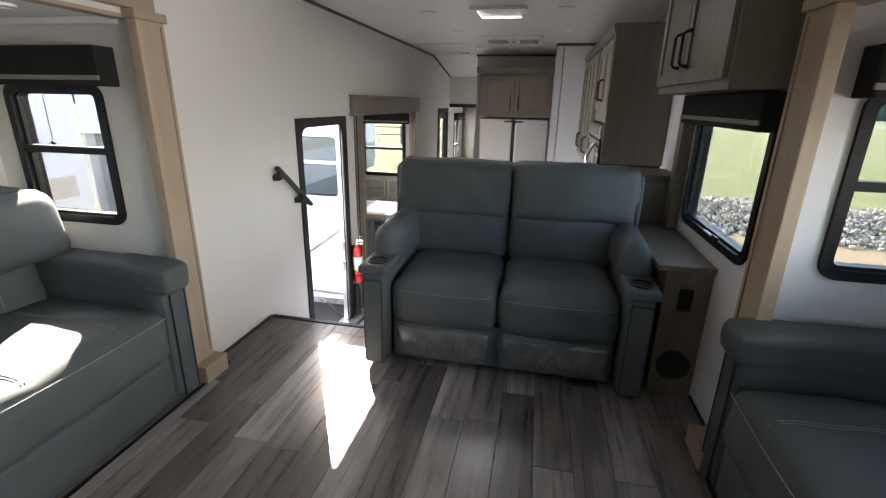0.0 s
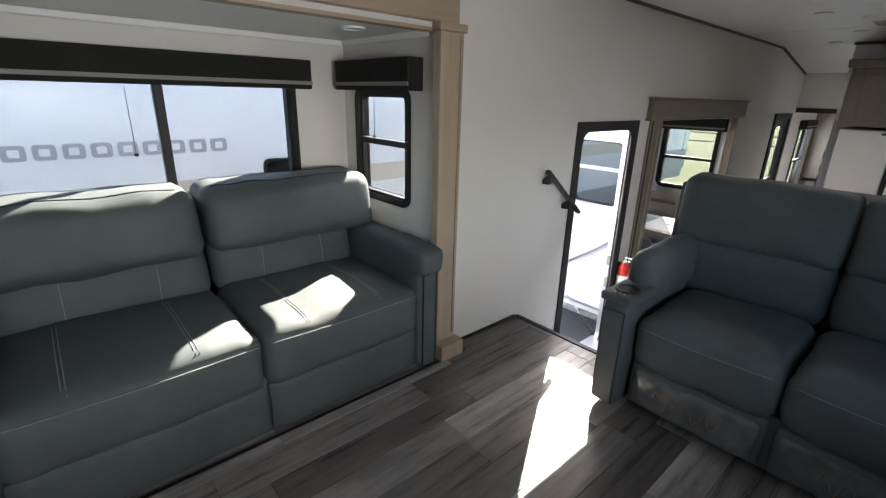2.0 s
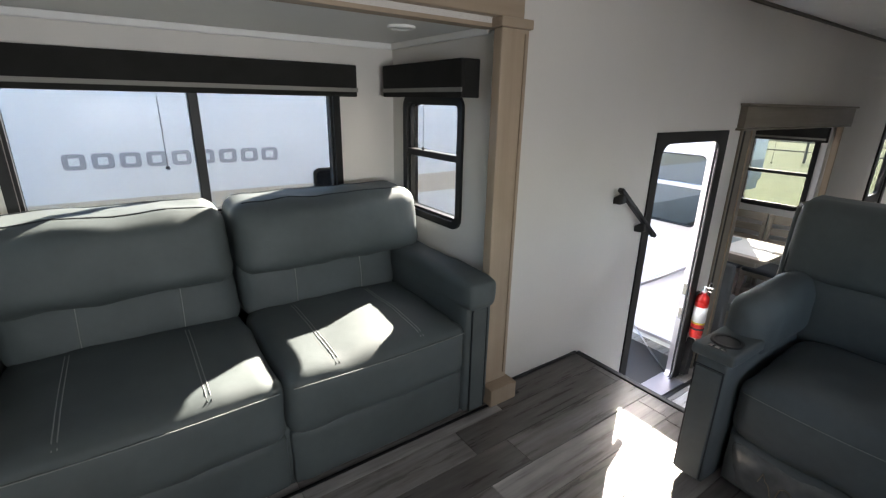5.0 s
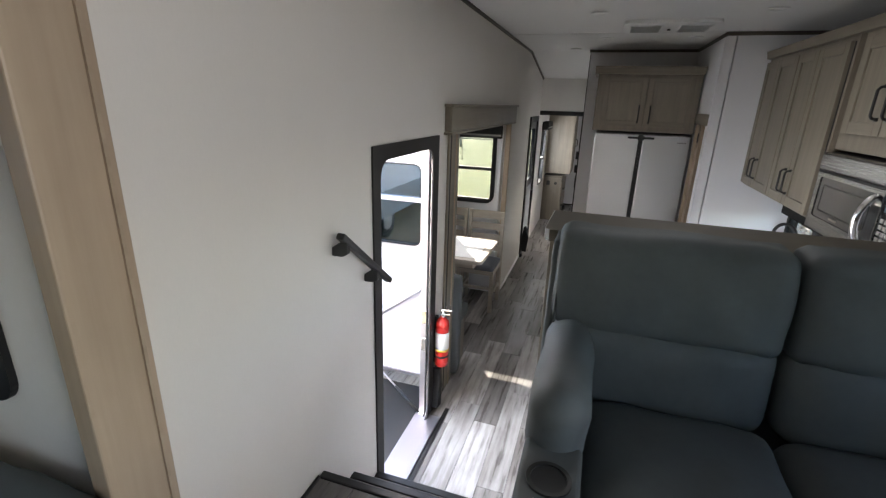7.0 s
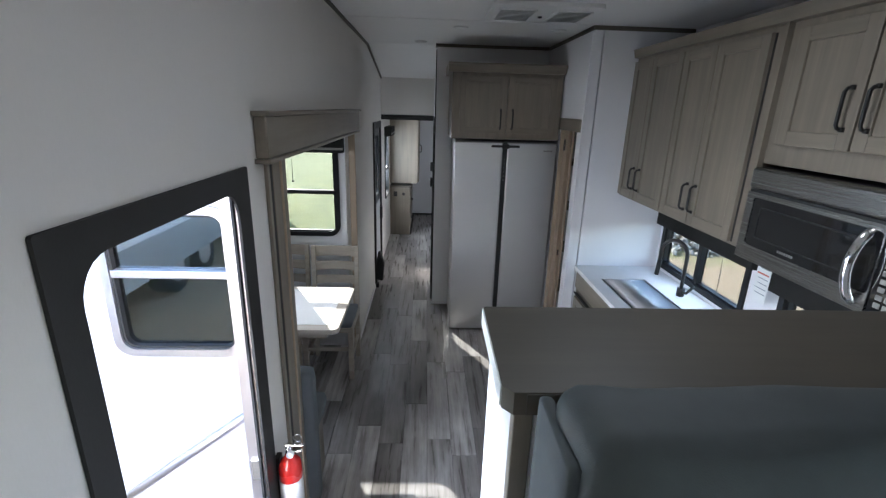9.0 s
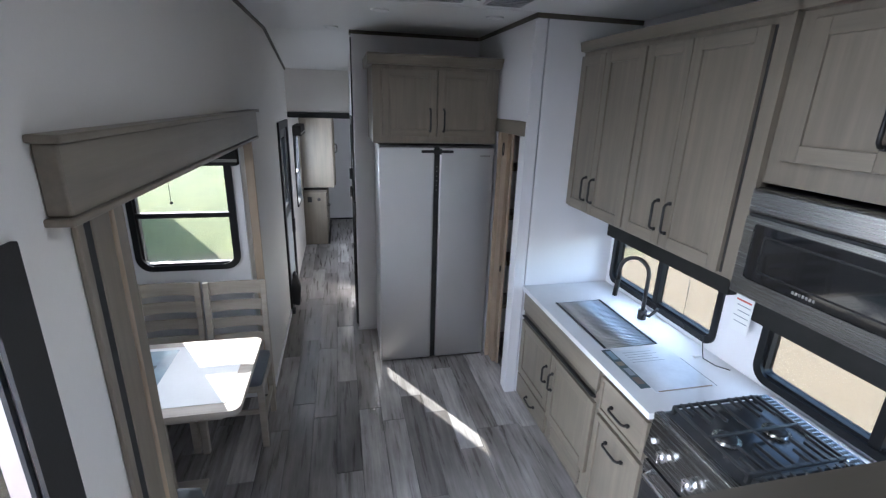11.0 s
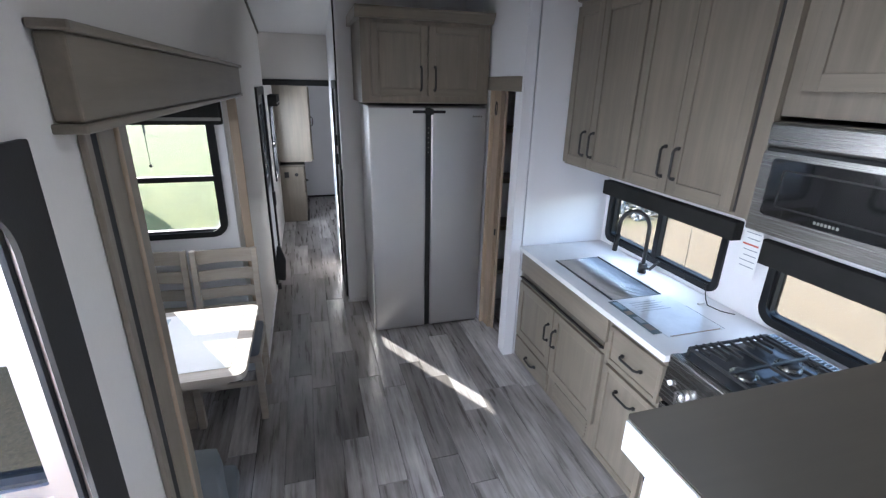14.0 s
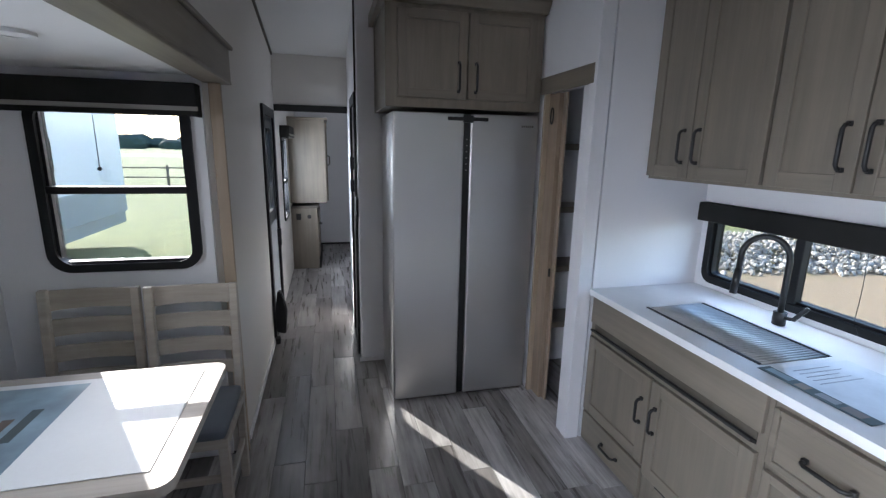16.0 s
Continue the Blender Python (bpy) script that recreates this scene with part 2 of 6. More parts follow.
ENAMEL = surface("cooktop_dark_enamel", (0.045, 0.048, 0.052), 0.17, vary=0.2, fine=70, relief=0.03)
IRON = surface("cast_iron_grate", (0.02, 0.02, 0.021), 0.5, vary=0.3, fine=200, relief=0.3)
QUARTZ = surface("white_solid_surface", (0.78, 0.78, 0.79), 0.22, vary=0.03, fine=300, coarse=6, relief=0.02)
WHITEP = surface("white_plastic", (0.78, 0.78, 0.76), 0.4, vary=0.03, relief=0.02)
FIBRE = surface("door_white_fibreglass", (0.66, 0.645, 0.685), 0.4, vary=0.03, fine=130, relief=0.06)
PAPER = surface("printed_paper", (0.76, 0.76, 0.75), 0.5, vary=0.04, relief=0.03)
LEAFLET = surface("glossy_leaflet_paper", (0.78, 0.81, 0.84), 0.1, vary=0.08, coarse=9, relief=0.02, coat=0.4)
PRINTDK = surface("dark_print", (0.06, 0.085, 0.09), 0.45, vary=0.2, relief=0)
PRINTBL = surface("pale_blue_print", (0.24, 0.33, 0.39), 0.3, vary=0.25, fine=18, coarse=7, relief=0)
PRINTGD = surface("tan_print", (0.24, 0.18, 0.12), 0.35, vary=0.2, relief=0)
PRINTBR = surface("brown_print", (0.16, 0.11, 0.08), 0.35, vary=0.3, fine=30, relief=0)
PRINTGR = surface("grey_print", (0.3, 0.33, 0.36), 0.5, vary=0.2, relief=0)
PRINTRD = surface("red_print", (0.55, 0.1, 0.07), 0.5, vary=0.1, relief=0)
RED = surface("extinguisher_red", (0.62, 0.025, 0.02), 0.3, vary=0.08, fine=80, relief=0.02, coat=0.3)
RUBBER = surface("black_rubber", (0.014, 0.014, 0.015), 0.7, vary=0.2, relief=0.1)
PLASTICBAG = surface("clear_bag_film", (0.16, 0.165, 0.165), 0.2, vary=0.35, fine=25, coarse=9, relief=0.6, spec=0.8)
CUSHION = surface("chair_seat_grey_vinyl", (0.1, 0.11, 0.125), 0.5, vary=0.1, fine=200, relief=0.2)
BENCHF = surface("bench_grey_upholstery", (0.1, 0.11, 0.115), 0.6, vary=0.12, fine=260, relief=0.25)
LAMPGLOW = surface("lamp_lens", (0.8, 0.8, 0.78), 0.35, vary=0.02, relief=0)
GLASS = glass_material("tinted_window_glass", (0.47, 0.475, 0.47), 0.06)
GLASSD = glass_material("door_window_glass", (0.2, 0.23, 0.21), 5.0)
TRAILERW = surface("trailer_white_gelcoat", (0.76, 0.78, 0.82), 0.3, vary=0.04, coarse=0.6, fine=30, relief=0.03, coat=0.3)
TRAILERG = surface("trailer_grey_panel", (0.3, 0.32, 0.34), 0.4, vary=0.1, relief=0.03)
TRAILERP = surface("awning_pale_grey", (0.5, 0.52, 0.54), 0.4, vary=0.06, relief=0.03)
TRAILERB = surface("trailer_beige_stripe", (0.6, 0.55, 0.46), 0.4, vary=0.06, relief=0.03)
LETTERS = surface("trailer_letter_grey", (0.36, 0.38, 0.42), 0.4, vary=0.05, relief=0)


def ground_material():
    m, n, l, b = material("ground_gravel_and_grass")
    v = coords(n, l)
    sep = n.new("ShaderNodeSeparateXYZ")
    l.new(v, sep.inputs[0])
    fine, mid, big = noise_tex(n, l, v, 28, 8, 0.7), noise_tex(n, l, v, 1.4, 5), noise_tex(n, l, v, 0.12, 4)
    gravel = ramp(n, [(0.3, (0.115, 0.084, 0.05)), (0.5, (0.22, 0.165, 0.098)), (0.7, (0.31, 0.243, 0.155))])
    l.new(fine, gravel.inputs[0])
    grass = ramp(n, [(0.3, (0.05, 0.066, 0.016)), (0.52, (0.105, 0.122, 0.03)), (0.72, (0.185, 0.172, 0.06))])
    gm = n.new("ShaderNodeMath")
    gm.operation = "MULTIPLY_ADD"
    gm.inputs[1].default_value = 0.5
    l.new(fine, gm.inputs[0])
    gh = n.new("ShaderNodeMath")
    gh.operation, gh.inputs[1].default_value = "MULTIPLY", 0.5
    l.new(mid, gh.inputs[0])
    l.new(gh.outputs[0], gm.inputs[2])
    l.new(gm.outputs[0], grass.inputs[0])
    # the lot is gravel; grass begins some way out on the field side and ahead
    far = n.new("ShaderNodeMath")
    far.operation = "MAXIMUM"
    ax, ay = n.new("ShaderNodeMath"), n.new("ShaderNodeMath")
    ax.operation = ay.operation = "SUBTRACT"
    ax.inputs[1].default_value, ay.inputs[1].default_value = 24.0, 11.0
    l.new(sep.outputs[0], ax.inputs[0])
    l.new(sep.outputs[1], ay.inputs[0])
    l.new(ax.outputs[0], far.inputs[0])
    l.new(ay.outputs[0], far.inputs[1])
    wob = n.new("ShaderNodeMath")
    wob.operation = "MULTIPLY_ADD"
    wob.inputs[1].default_value = 4.0
    l.new(mid, wob.inputs[0])
    l.new(far.outputs[0], wob.inputs[2])
    st = n.new("ShaderNodeMapRange")
    st.inputs["From Min"].default_value, st.inputs["From Max"].default_value = 1.6, 3.4
    l.new(wob.outputs[0], st.inputs[0])
    l.new(mixc(n, l, st.outputs[0], gravel.outputs[0], grass.outputs[0]), b.inputs["Base Color"])
    b.inputs["Roughness"].default_value = 0.95
    bump(n, l, b, fine, 0.6, 0.03)
    return m


GROUND = ground_material()
ROCK = surface("grey_rubble_stone", (0.4, 0.37, 0.32), 0.9, vary=0.2, fine=40, coarse=4, relief=0.5)
FENCEW = wood("weathered_fence_wood", (0.2, 0.17, 0.14), (0.11, 0.095, 0.08), 0.8, 2, 0.7)
ROADM = surface("far_road_asphalt", (0.17, 0.17, 0.17), 0.9, vary=0.1, relief=0.1)
TREES = surface("far_tree_line", (0.05, 0.075, 0.06), 0.9, vary=0.4, fine=3, coarse=0.3, relief=0.3)


from mathutils.bvhtree import BVHTree


# ---------------------------------------------------------------- mesh helpers
def part(name, bm, mat, parent=None, label="", smooth=False):
    me = bpy.data.meshes.new(name)
    bm.to_mesh(me)
    bm.free()
    me.materials.append(mat)
    if smooth:
        for p in me.polygons:
            p.use_smooth = True
    ob = new(name, me)
    if parent is not None:
        ob.parent = parent
        ob.matrix_parent_inverse = parent.matrix_world.inverted()
    if label:
        ob["label"] = label
    return ob


def thing(name, label, category, base=(0, 0, 0), group="", kind=""):
    ob = new(name)
    ob.location = base
    bpy.context.view_layer.update()
    ob.empty_display_size = 0.1
    return tagged(ob, label, category, group, kind)


def box(x0, x1, y0, y1, z0, z1, bevel=0.0, seg=2, bm=None):
    """A box between two corners, its edges rounded."""
    b = bmesh.new()
    bmesh.ops.create_cube(b, size=1)
    bmesh.ops.scale(b, vec=(abs(x1 - x0), abs(y1 - y0), abs(z1 - z0)), verts=b.verts)
    bmesh.ops.translate(b, vec=((x0 + x1) / 2, (y0 + y1) / 2, (z0 + z1) / 2), verts=b.verts)
    if bevel:
        bmesh.ops.bevel(b, geom=b.edges[:], offset=bevel, segments=seg, profile=0.5, affect="EDGES")
    if bm is None:
        return b
    return join(bm, b)


def join(bm, other):
    me = bpy.data.meshes.new("tmp")
    other.to_mesh(me)
    other.free()
    bm.from_mesh(me)
    bpy.data.meshes.remove(me)
    return bm


def rod(p, q, r, seg=12, r2=None, bm=None):
    """A round bar from p to q."""
    p, q = Vector(p), Vector(q)
    b = bmesh.new()
    bmesh.ops.create_cone(b, cap_ends=True, segments=seg, radius1=r, radius2=r if r2 is None else r2, depth=(q - p).length)
    m = Matrix.Translation((p + q) / 2) @ (q - p).to_track_quat("Z", "Y").to_matrix().to_4x4()
    bmesh.ops.transform(b, matrix=m, verts=b.verts)
    if bm is None:
        return b
    return join(bm, b)


def tube(points, r, seg=10, closed_ends=True):
    """A round tube swept along a line of points."""
    b = bmesh.new()
    pts = [Vector(p) for p in points]
    rings = []
    up = Vector((0.13, 0.31, 0.94))
    for i, p in enumerate(pts):
        d = (pts[min(i + 1, len(pts) - 1)] - pts[max(i - 1, 0)]).normalized()
        s = d.cross(up)
        if s.length < 1e-3:
            s = d.cross(Vector((1, 0, 0)))
        s.normalize()
        u = s.cross(d).normalized()
        up = u
        rings.append([b.verts.new(p + r * (math.cos(a) * s + math.sin(a) * u)) for a in [2 * math.pi * k / seg for k in range(seg)]])
    for a, c in zip(rings, rings[1:]):
        for k in range(seg):
            b.faces.new((a[k], a[(k + 1) % seg], c[(k + 1) % seg], c[k]))
    if closed_ends:
        b.faces.new(rings[0][::-1])
        b.faces.new(rings[-1])
    bmesh.ops.recalc_face_normals(b, faces=b.faces)
    return b


def pillow(x0, x1, y0, y1, z0, z1, r=0.05, bulge=(0, 0, 0), cuts=11, wrinkle=0.004, seed=0.0, lean=None):
    """An upholstered block: rounded corners, faces that swell, shallow folds. lean: (shift in x, shift in y) of its top."""
    b = bmesh.new()
    bmesh.ops.create_cube(b, size=2)
    bmesh.ops.subdivide_edges(b, edges=b.edges[:], cuts=cuts, use_grid_fill=True)
    h = Vector(((x1 - x0) / 2, (y1 - y0) / 2, (z1 - z0) / 2))
    c = Vector(((x0 + x1) / 2, (y0 + y1) / 2, (z0 + z1) / 2))
    r = min(r, h.x * 0.98, h.y * 0.98, h.z * 0.98)
    for v in b.verts:
        u = Vector([math.copysign(abs(a) ** 0.8, a) for a in v.co])
        p = Vector((u.x * h.x, u.y * h.y, u.z * h.z))
        inner = Vector([max(-hh + r, min(hh - r, a)) for a, hh in zip(p, h)])
        d = p - inner
        if d.length > 1e-9:
            p = inner + d.normalized() * r
        q = Vector((p.x / h.x, p.y / h.y, p.z / h.z))
        for k in range(3):
            i, j = (k + 1) % 3, (k + 2) % 3
            if bulge[k]:
                p[k] += math.copysign(1, q[k]) * bulge[k] * max(0, 1 - q[i] ** 2) ** 0.6 * max(0, 1 - q[j] ** 2) ** 0.6 * abs(q[k]) ** 2
        if wrinkle:
            w = c + p
            p += d.normalized() * wrinkle * noise.noise(Vector((w.x * 9 + seed, w.y * 9, w.z * 9 + seed * 0.7))) if d.length > 1e-9 else Vector()
        if lean:
            t = (p.z + h.z) / (2 * h.z)
            p.x += lean[0] * t
            p.y += lean[1] * t
        v.co = c + p
    return b


def wall(name, axis, a0, a1, u0, u1, z0, z1, holes, mat, label):
    """A wall of thickness a0..a1 along an axis, with rectangular openings (u0, u1, z0, z1) through it."""
    us = sorted({u0, u1, *[v for h in holes for v in h[:2] if u0 < v < u1]})
    zs = sorted({z0, z1, *[v for h in holes for v in h[2:] if z0 < v < z1]})
    solid = {}
    for i in range(len(us) - 1):
        for j in range(len(zs) - 1):
            cu, cz = (us[i] + us[i + 1]) / 2, (zs[j] + zs[j + 1]) / 2
            solid[i, j] = not any(h[0] < cu < h[1] and h[2] < cz < h[3] for h in holes)
    b = bmesh.new()
    at = (lambda a, u, z: (a, u, z)) if axis == "x" else (lambda a, u, z: (u, a, z))
    cache = {}

    def vert(a, u, z):
        k = (a, u, z)
        if k not in cache:
            cache[k] = b.verts.new(at(a, u, z))
        return cache[k]
    for (i, j), s in solid.items():
        if not s:
            continue
        ua, ub, za, zb = us[i], us[i + 1], zs[j], zs[j + 1]
        for a in (a0, a1):
            b.faces.new([vert(a, *q) for q in ((ua, za), (ub, za), (ub, zb), (ua, zb))])
        for (di, dj), (p, q) in (((-1, 0), ((ua, za), (ua, zb))), ((1, 0), ((ub, za), (ub, zb))), ((0, -1), ((ua, za), (ub, za))), ((0, 1), ((ua, zb), (ub, zb)))):
            if not solid.get((i + di, j + dj), False):
                b.faces.new([vert(a0, *p), vert(a1, *p), vert(a1, *q), vert(a0, *q)])
    bmesh.ops.recalc_face_normals(b, faces=b.faces)
    return tagged(part(name, b, mat), label, "wall", kind="structure")


def rounded(u0, u1, v0, v1, r, n=6):
    out = []
    for cu, cv, s in ((u1 - r, v1 - r, 0), (u0 + r, v1 - r, 90), (u0 + r, v0 + r, 180), (u1 - r, v0 + r, 270)):
        out += [(cu + r * math.cos(radians(s + 90 * k / n)), cv + r * math.sin(radians(s + 90 * k / n))) for k in range(n + 1)]
    return out


def ring(axis, a0, a1, outer, inner):
    """A flat frame of depth a0..a1 between two outlines with as many points."""
    b = bmesh.new()
    at = {"x": lambda a, u, v: (a, u, v), "y": lambda a, u, v: (u, a, v), "z": lambda a, u, v: (u, v, a)}[axis]
    loops = [[b.verts.new(at(a, *p)) for p in o] for a, o in ((a0, outer), (a1, outer), (a1, inner), (a0, inner))]
    n = len(outer)
    for k in range(4):
        p, q = loops[k], loops[(k + 1) % 4]
        for i in range(n):
            b.faces.new((p[i], p[(i + 1) % n], q[(i + 1) % n], q[i]))
    bmesh.ops.recalc_face_normals(b, faces=b.faces)
    return b


def slab(axis, a0, a1, outline):
    """A flat plate of an outline, a0..a1 thick."""
    b = bmesh.new()
    at = {"x": lambda a, u, v: (a, u, v), "y": lambda a, u, v: (u, a, v), "z": lambda a, u, v: (u, v, a)}[axis]
    lo, hi = [b.verts.new(at(a0, *p)) for p in outline], [b.verts.new(at(a1, *p)) for p in outline]
    b.faces.new(lo)
    b.faces.new(hi[::-1])
    n = len(lo)
    for i in range(n):
        b.faces.new((lo[i], lo[(i + 1) % n], hi[(i + 1) % n], hi[i]))
    bmesh.ops.recalc_face_normals(b, faces=b.faces)
    return b


def axbox(axis, a0, a1, u0, u1, v0, v1, bevel=0.0):
    return box(a0, a1, u0, u1, v0, v1, bevel) if axis == "x" else box(u0, u1, a0, a1, v0, v1, bevel)


def window(name, axis, face, outw, u0, u1, z0, z1, label, r=0.06, fw=0.035, split=None, meet=None, sun_clear=True):
    """A black-framed trailer window: rounded frame, sash bar (split: a height; meet: a place across), glass. outw: sign of the way out."""
    t = thing(name, label, "window", kind="structure")
    fa, fb = face - outw * 0.014, face + outw * 0.03
    part("frame", ring(axis, fa, fb, rounded(u0, u1, z0, z1, r), rounded(u0 + fw, u1 - fw, z0 + fw, z1 - fw, max(0.015, r - fw * 0.6))), BLACK, t)
    part("inner_lip", ring(axis, face + outw * 0.004, face + outw * 0.05, rounded(u0 + fw - 0.004, u1 - fw + 0.004, z0 + fw - 0.004, z1 - fw + 0.004, 0.03), rounded(u0 + fw + 0.012, u1 - fw - 0.012, z0 + fw + 0.012, z1 - fw - 0.012, 0.02)), BLACK, t)
    if split:
        part("sash_bar", axbox(axis, face - outw * 0.01, face + outw * 0.035, u0 + fw, u1 - fw, split - 0.016, split + 0.016, 0.004), BLACK, t)
        cells = [(u0 + fw, u1 - fw, split, z1 - fw), (u0 + fw, u1 - fw, z0 + fw, split)]
    elif meet:
        part("sash_bar", axbox(axis, face - outw * 0.01, face + outw * 0.035, meet - 0.02, meet + 0.02, z0 + fw, z1 - fw, 0.004), BLACK, t)
        cells = [(u0 + fw, meet, z0 + fw, z1 - fw), (meet, u1 - fw, z0 + fw, z1 - fw)]
    else:
        cells = [(u0 + fw, u1 - fw, z0 + fw, z1 - fw)]
    for k, (a, b_, c, d) in enumerate(cells):
        g = part("pane", axbox(axis, face + outw * (0.022 + 0.008 * k), face + outw * (0.026 + 0.008 * k), a + 0.002, b_ - 0.002, c + 0.002, d - 0.002), GLASS, t)
        g.visible_shadow = not sun_clear
    return t


def valance(axis, face, inw, u0, u1, z0, z1, depth=0.09, label="charcoal fabric window valance with a grey band", band=True):
    """A padded box over a window, with a pale band near its lower edge and short returns."""
    t = thing("window_valance", label, "valance", ((face, (u0 + u1) / 2, z0) if axis == "x" else ((u0 + u1) / 2, face, z0)), group="window valances")
    fr = face + inw * depth
    part("face_board", axbox(axis, fr - inw * 0.02, fr, u0, u1, z0, z1, 0.006), FABRIC, t)
    if band:
        part("band", axbox(axis, fr - inw * 0.004, fr + inw * 0.004, u0 - 0.003, u1 + 0.003, z0 + 0.022, z0 + 0.04, 0.002), TRIMGREY, t, "pale grey band")
    for u in (u0, u1):
        s = 1 if u == u0 else -1
        part("return", axbox(axis, face + inw * 0.001, fr - inw * 0.019, u, u + s * 0.018, z0, z1, 0.004), FABRIC, t)
    part("top_board", axbox(axis, face + inw * 0.001, fr - inw * 0.02, u0 + 0.018, u1 - 0.018, z1 - 0.015, z1 - 0.001), FABRIC, t)
    return t


def pull(parent, p, axis="z", length=0.115, out=(-1, 0, 0), name="handle"):
    """A black bar pull on two feet."""
    o = Vector(out)
    d = {"x": Vector((1, 0, 0)), "y": Vector((0, 1, 0)), "z": Vector((0, 0, 1))}[axis]
    p = Vector(p)
    a, c = p - d * length / 2, p + d * length / 2
    b = tube([a, a + o * 0.022 + d * 0.004, a + o * 0.03 + d * 0.016, c + o * 0.03 - d * 0.016, c + o * 0.022 - d * 0.004, c], 0.0066, 8)
    for e in (a, c):
        k = e + o * 0.004
        box(k.x - 0.008, k.x + 0.008, k.y - 0.008, k.y + 0.008, k.z - 0.008, k.z + 0.008, 0.002, 1, b)
    return part(name, b, BLACKM, parent, "black bar pull", True)


def shaker(parent, axis, face, outw, u0, u1, z0, z1, mat=None, rail=0.055, name="door", matp=None):
    """A frame-and-panel door: stiles, rails and a sunk panel in one leaf."""
    mat = mat or TAUPE
    f0, f1 = face, face + outw * 0.02
    leaf_ = part(name, axbox(axis, f0, face + outw * 0.011, u0 + rail - 0.006, u1 - rail + 0.006, z0 + rail - 0.006, z1 - rail + 0.006), mat, parent)
    cross = {"x": TAUPEY, "y": TAUPEX}[axis] if mat is TAUPE else mat
    for n_, q, m_ in (("stile", (u0, u0 + rail, z0, z1), mat), ("stile", (u1 - rail, u1, z0, z1), mat), ("rail", (u0 + rail, u1 - rail, z0, z0 + rail), cross), ("rail", (u0 + rail, u1 - rail, z1 - rail, z1), cross)):
        part(n_, axbox(axis, f0, f1, *q, 0.0025), m_, leaf_)
    return leaf_


# ---------------------------------------------------------------- structure
S1 = (-0.19, 1.76, -0.02, 1.63)            # opening of the living room slide, left: y0, y1, z0, z1
S2 = (-0.19, 1.74, -0.02, 1.63)            # the one opposite
SD = (3.97, 5.93, LZ - 0.05, 1.23)                # dining slide
DOOR = (2.98, 3.72, LZ - 0.02, 1.205)             # entry door
DOOR2 = (7.35, 8.0, LZ - 0.02, 1.19)              # second door, in the passage
SX1, SX2, SXD = -2.25, 1.84, -2.32         # back walls of the slides
Y0, Y1 = -1.7, 11.1

wall("wall_left", "x", WL - 0.06, WL, Y0, Y1, LZ - 0.1, CZ + 0.06, [S1, SD, DOOR, DOOR2, (8.72, 9.22, 0.16, 1.02)], WALL, "long off-white wallpapered side wall with door and slide openings")
wall("wall_right", "x", WR, WR + 0.06, Y0, Y1, LZ - 0.1, CZ + 0.06, [S2, (1.96, 2.75, 0.772, 1.37), (4.65, 5.56, 0.31, 0.66), (3.40, 4.35, 0.30, 0.615)], WALLW, "long white side wall with windows and a slide opening")
wall("wall_front", "y", Y0 - 0.06, Y0, WL - 0.06, WR + 0.06, LZ - 0.1, CZ + 0.06, [], WALL, "off-white end wall of the living room")
wall("wall_rear", "y", Y1, Y1 + 0.06, WL - 0.06, WR + 0.06, LZ - 0.1, CZ + 0.06, [], WALLW, "white end wall of the bedroom")

# living room slide, left
wall("wall_slide_back_1", "x", SX1 - 0.05, SX1, S1[0] - 0.05, S1[1] + 0.05, -0.05, 1.75, [(0.16, 1.42, 0.84, 1.42)], WALL, "white back wall of the sofa slide with a wide window")
wall("wall_slide_end_1", "y", S1[1], S1[1] + 0.05, SX1, WL - 0.06, -0.05, 1.68, [(-2.09, -1.64, 0.80, 1.36)], WALL, "white end wall of the sofa slide with a window")
wall("wall_slide_end_2", "y", S1[0] - 0.05, S1[0], SX1, WL - 0.06, -0.05, 1.68, [(-2.09, -1.64, 0.80, 1.36)], WALL, "white end wall of the sofa slide with a window")
# living room slide, right
wall("wall_slide_back_2", "x", SX2, SX2 + 0.05, S2[0] - 0.05, S2[1] + 0.05, -0.05, 1.75, [(0.16, 1.36, 0.84, 1.42)], WALLW, "white back wall of the opposite slide with an assumed wide window")
wall("wall_slide_end_3", "y", S2[1], S2[1] + 0.05, WR + 0.06, SX2, -0.05, 1.68, [(1.15, 1.62, 0.83, 1.37)], WALLW, "white end wall of the opposite slide with a window")
wall("wall_slide_end_4", "y", S2[0] - 0.05, S2[0], WR + 0.06, SX2, -0.05, 1.68, [(1.15, 1.62, 0.83, 1.37)], WALLW, "white end wall of the opposite slide with a window")
# dining slide
wall("wall_dining_back", "x", SXD - 0.05, SXD, 4.087, SD[1] + 0.03, LZ - 0.05, 1.25, [(4.42, 5.48, 0.40, 1.0)], WALLW, "white back wall of the dining slide")
wall("wall_dining_end_1", "y", SD[1] - 0.03, SD[1] + 0.03, SXD, WL - 0.06, LZ, 1.229, [(-2.10, -1.55, 0.41, 1.10)], WALLW, "white end wall of the dining slide with a window")
wall("wall_dining_end_2", "y", 4.087, 4.127, SXD, WL - 0.002, LZ, 1.229, [], WALLW, "white end wall of the dining slide")
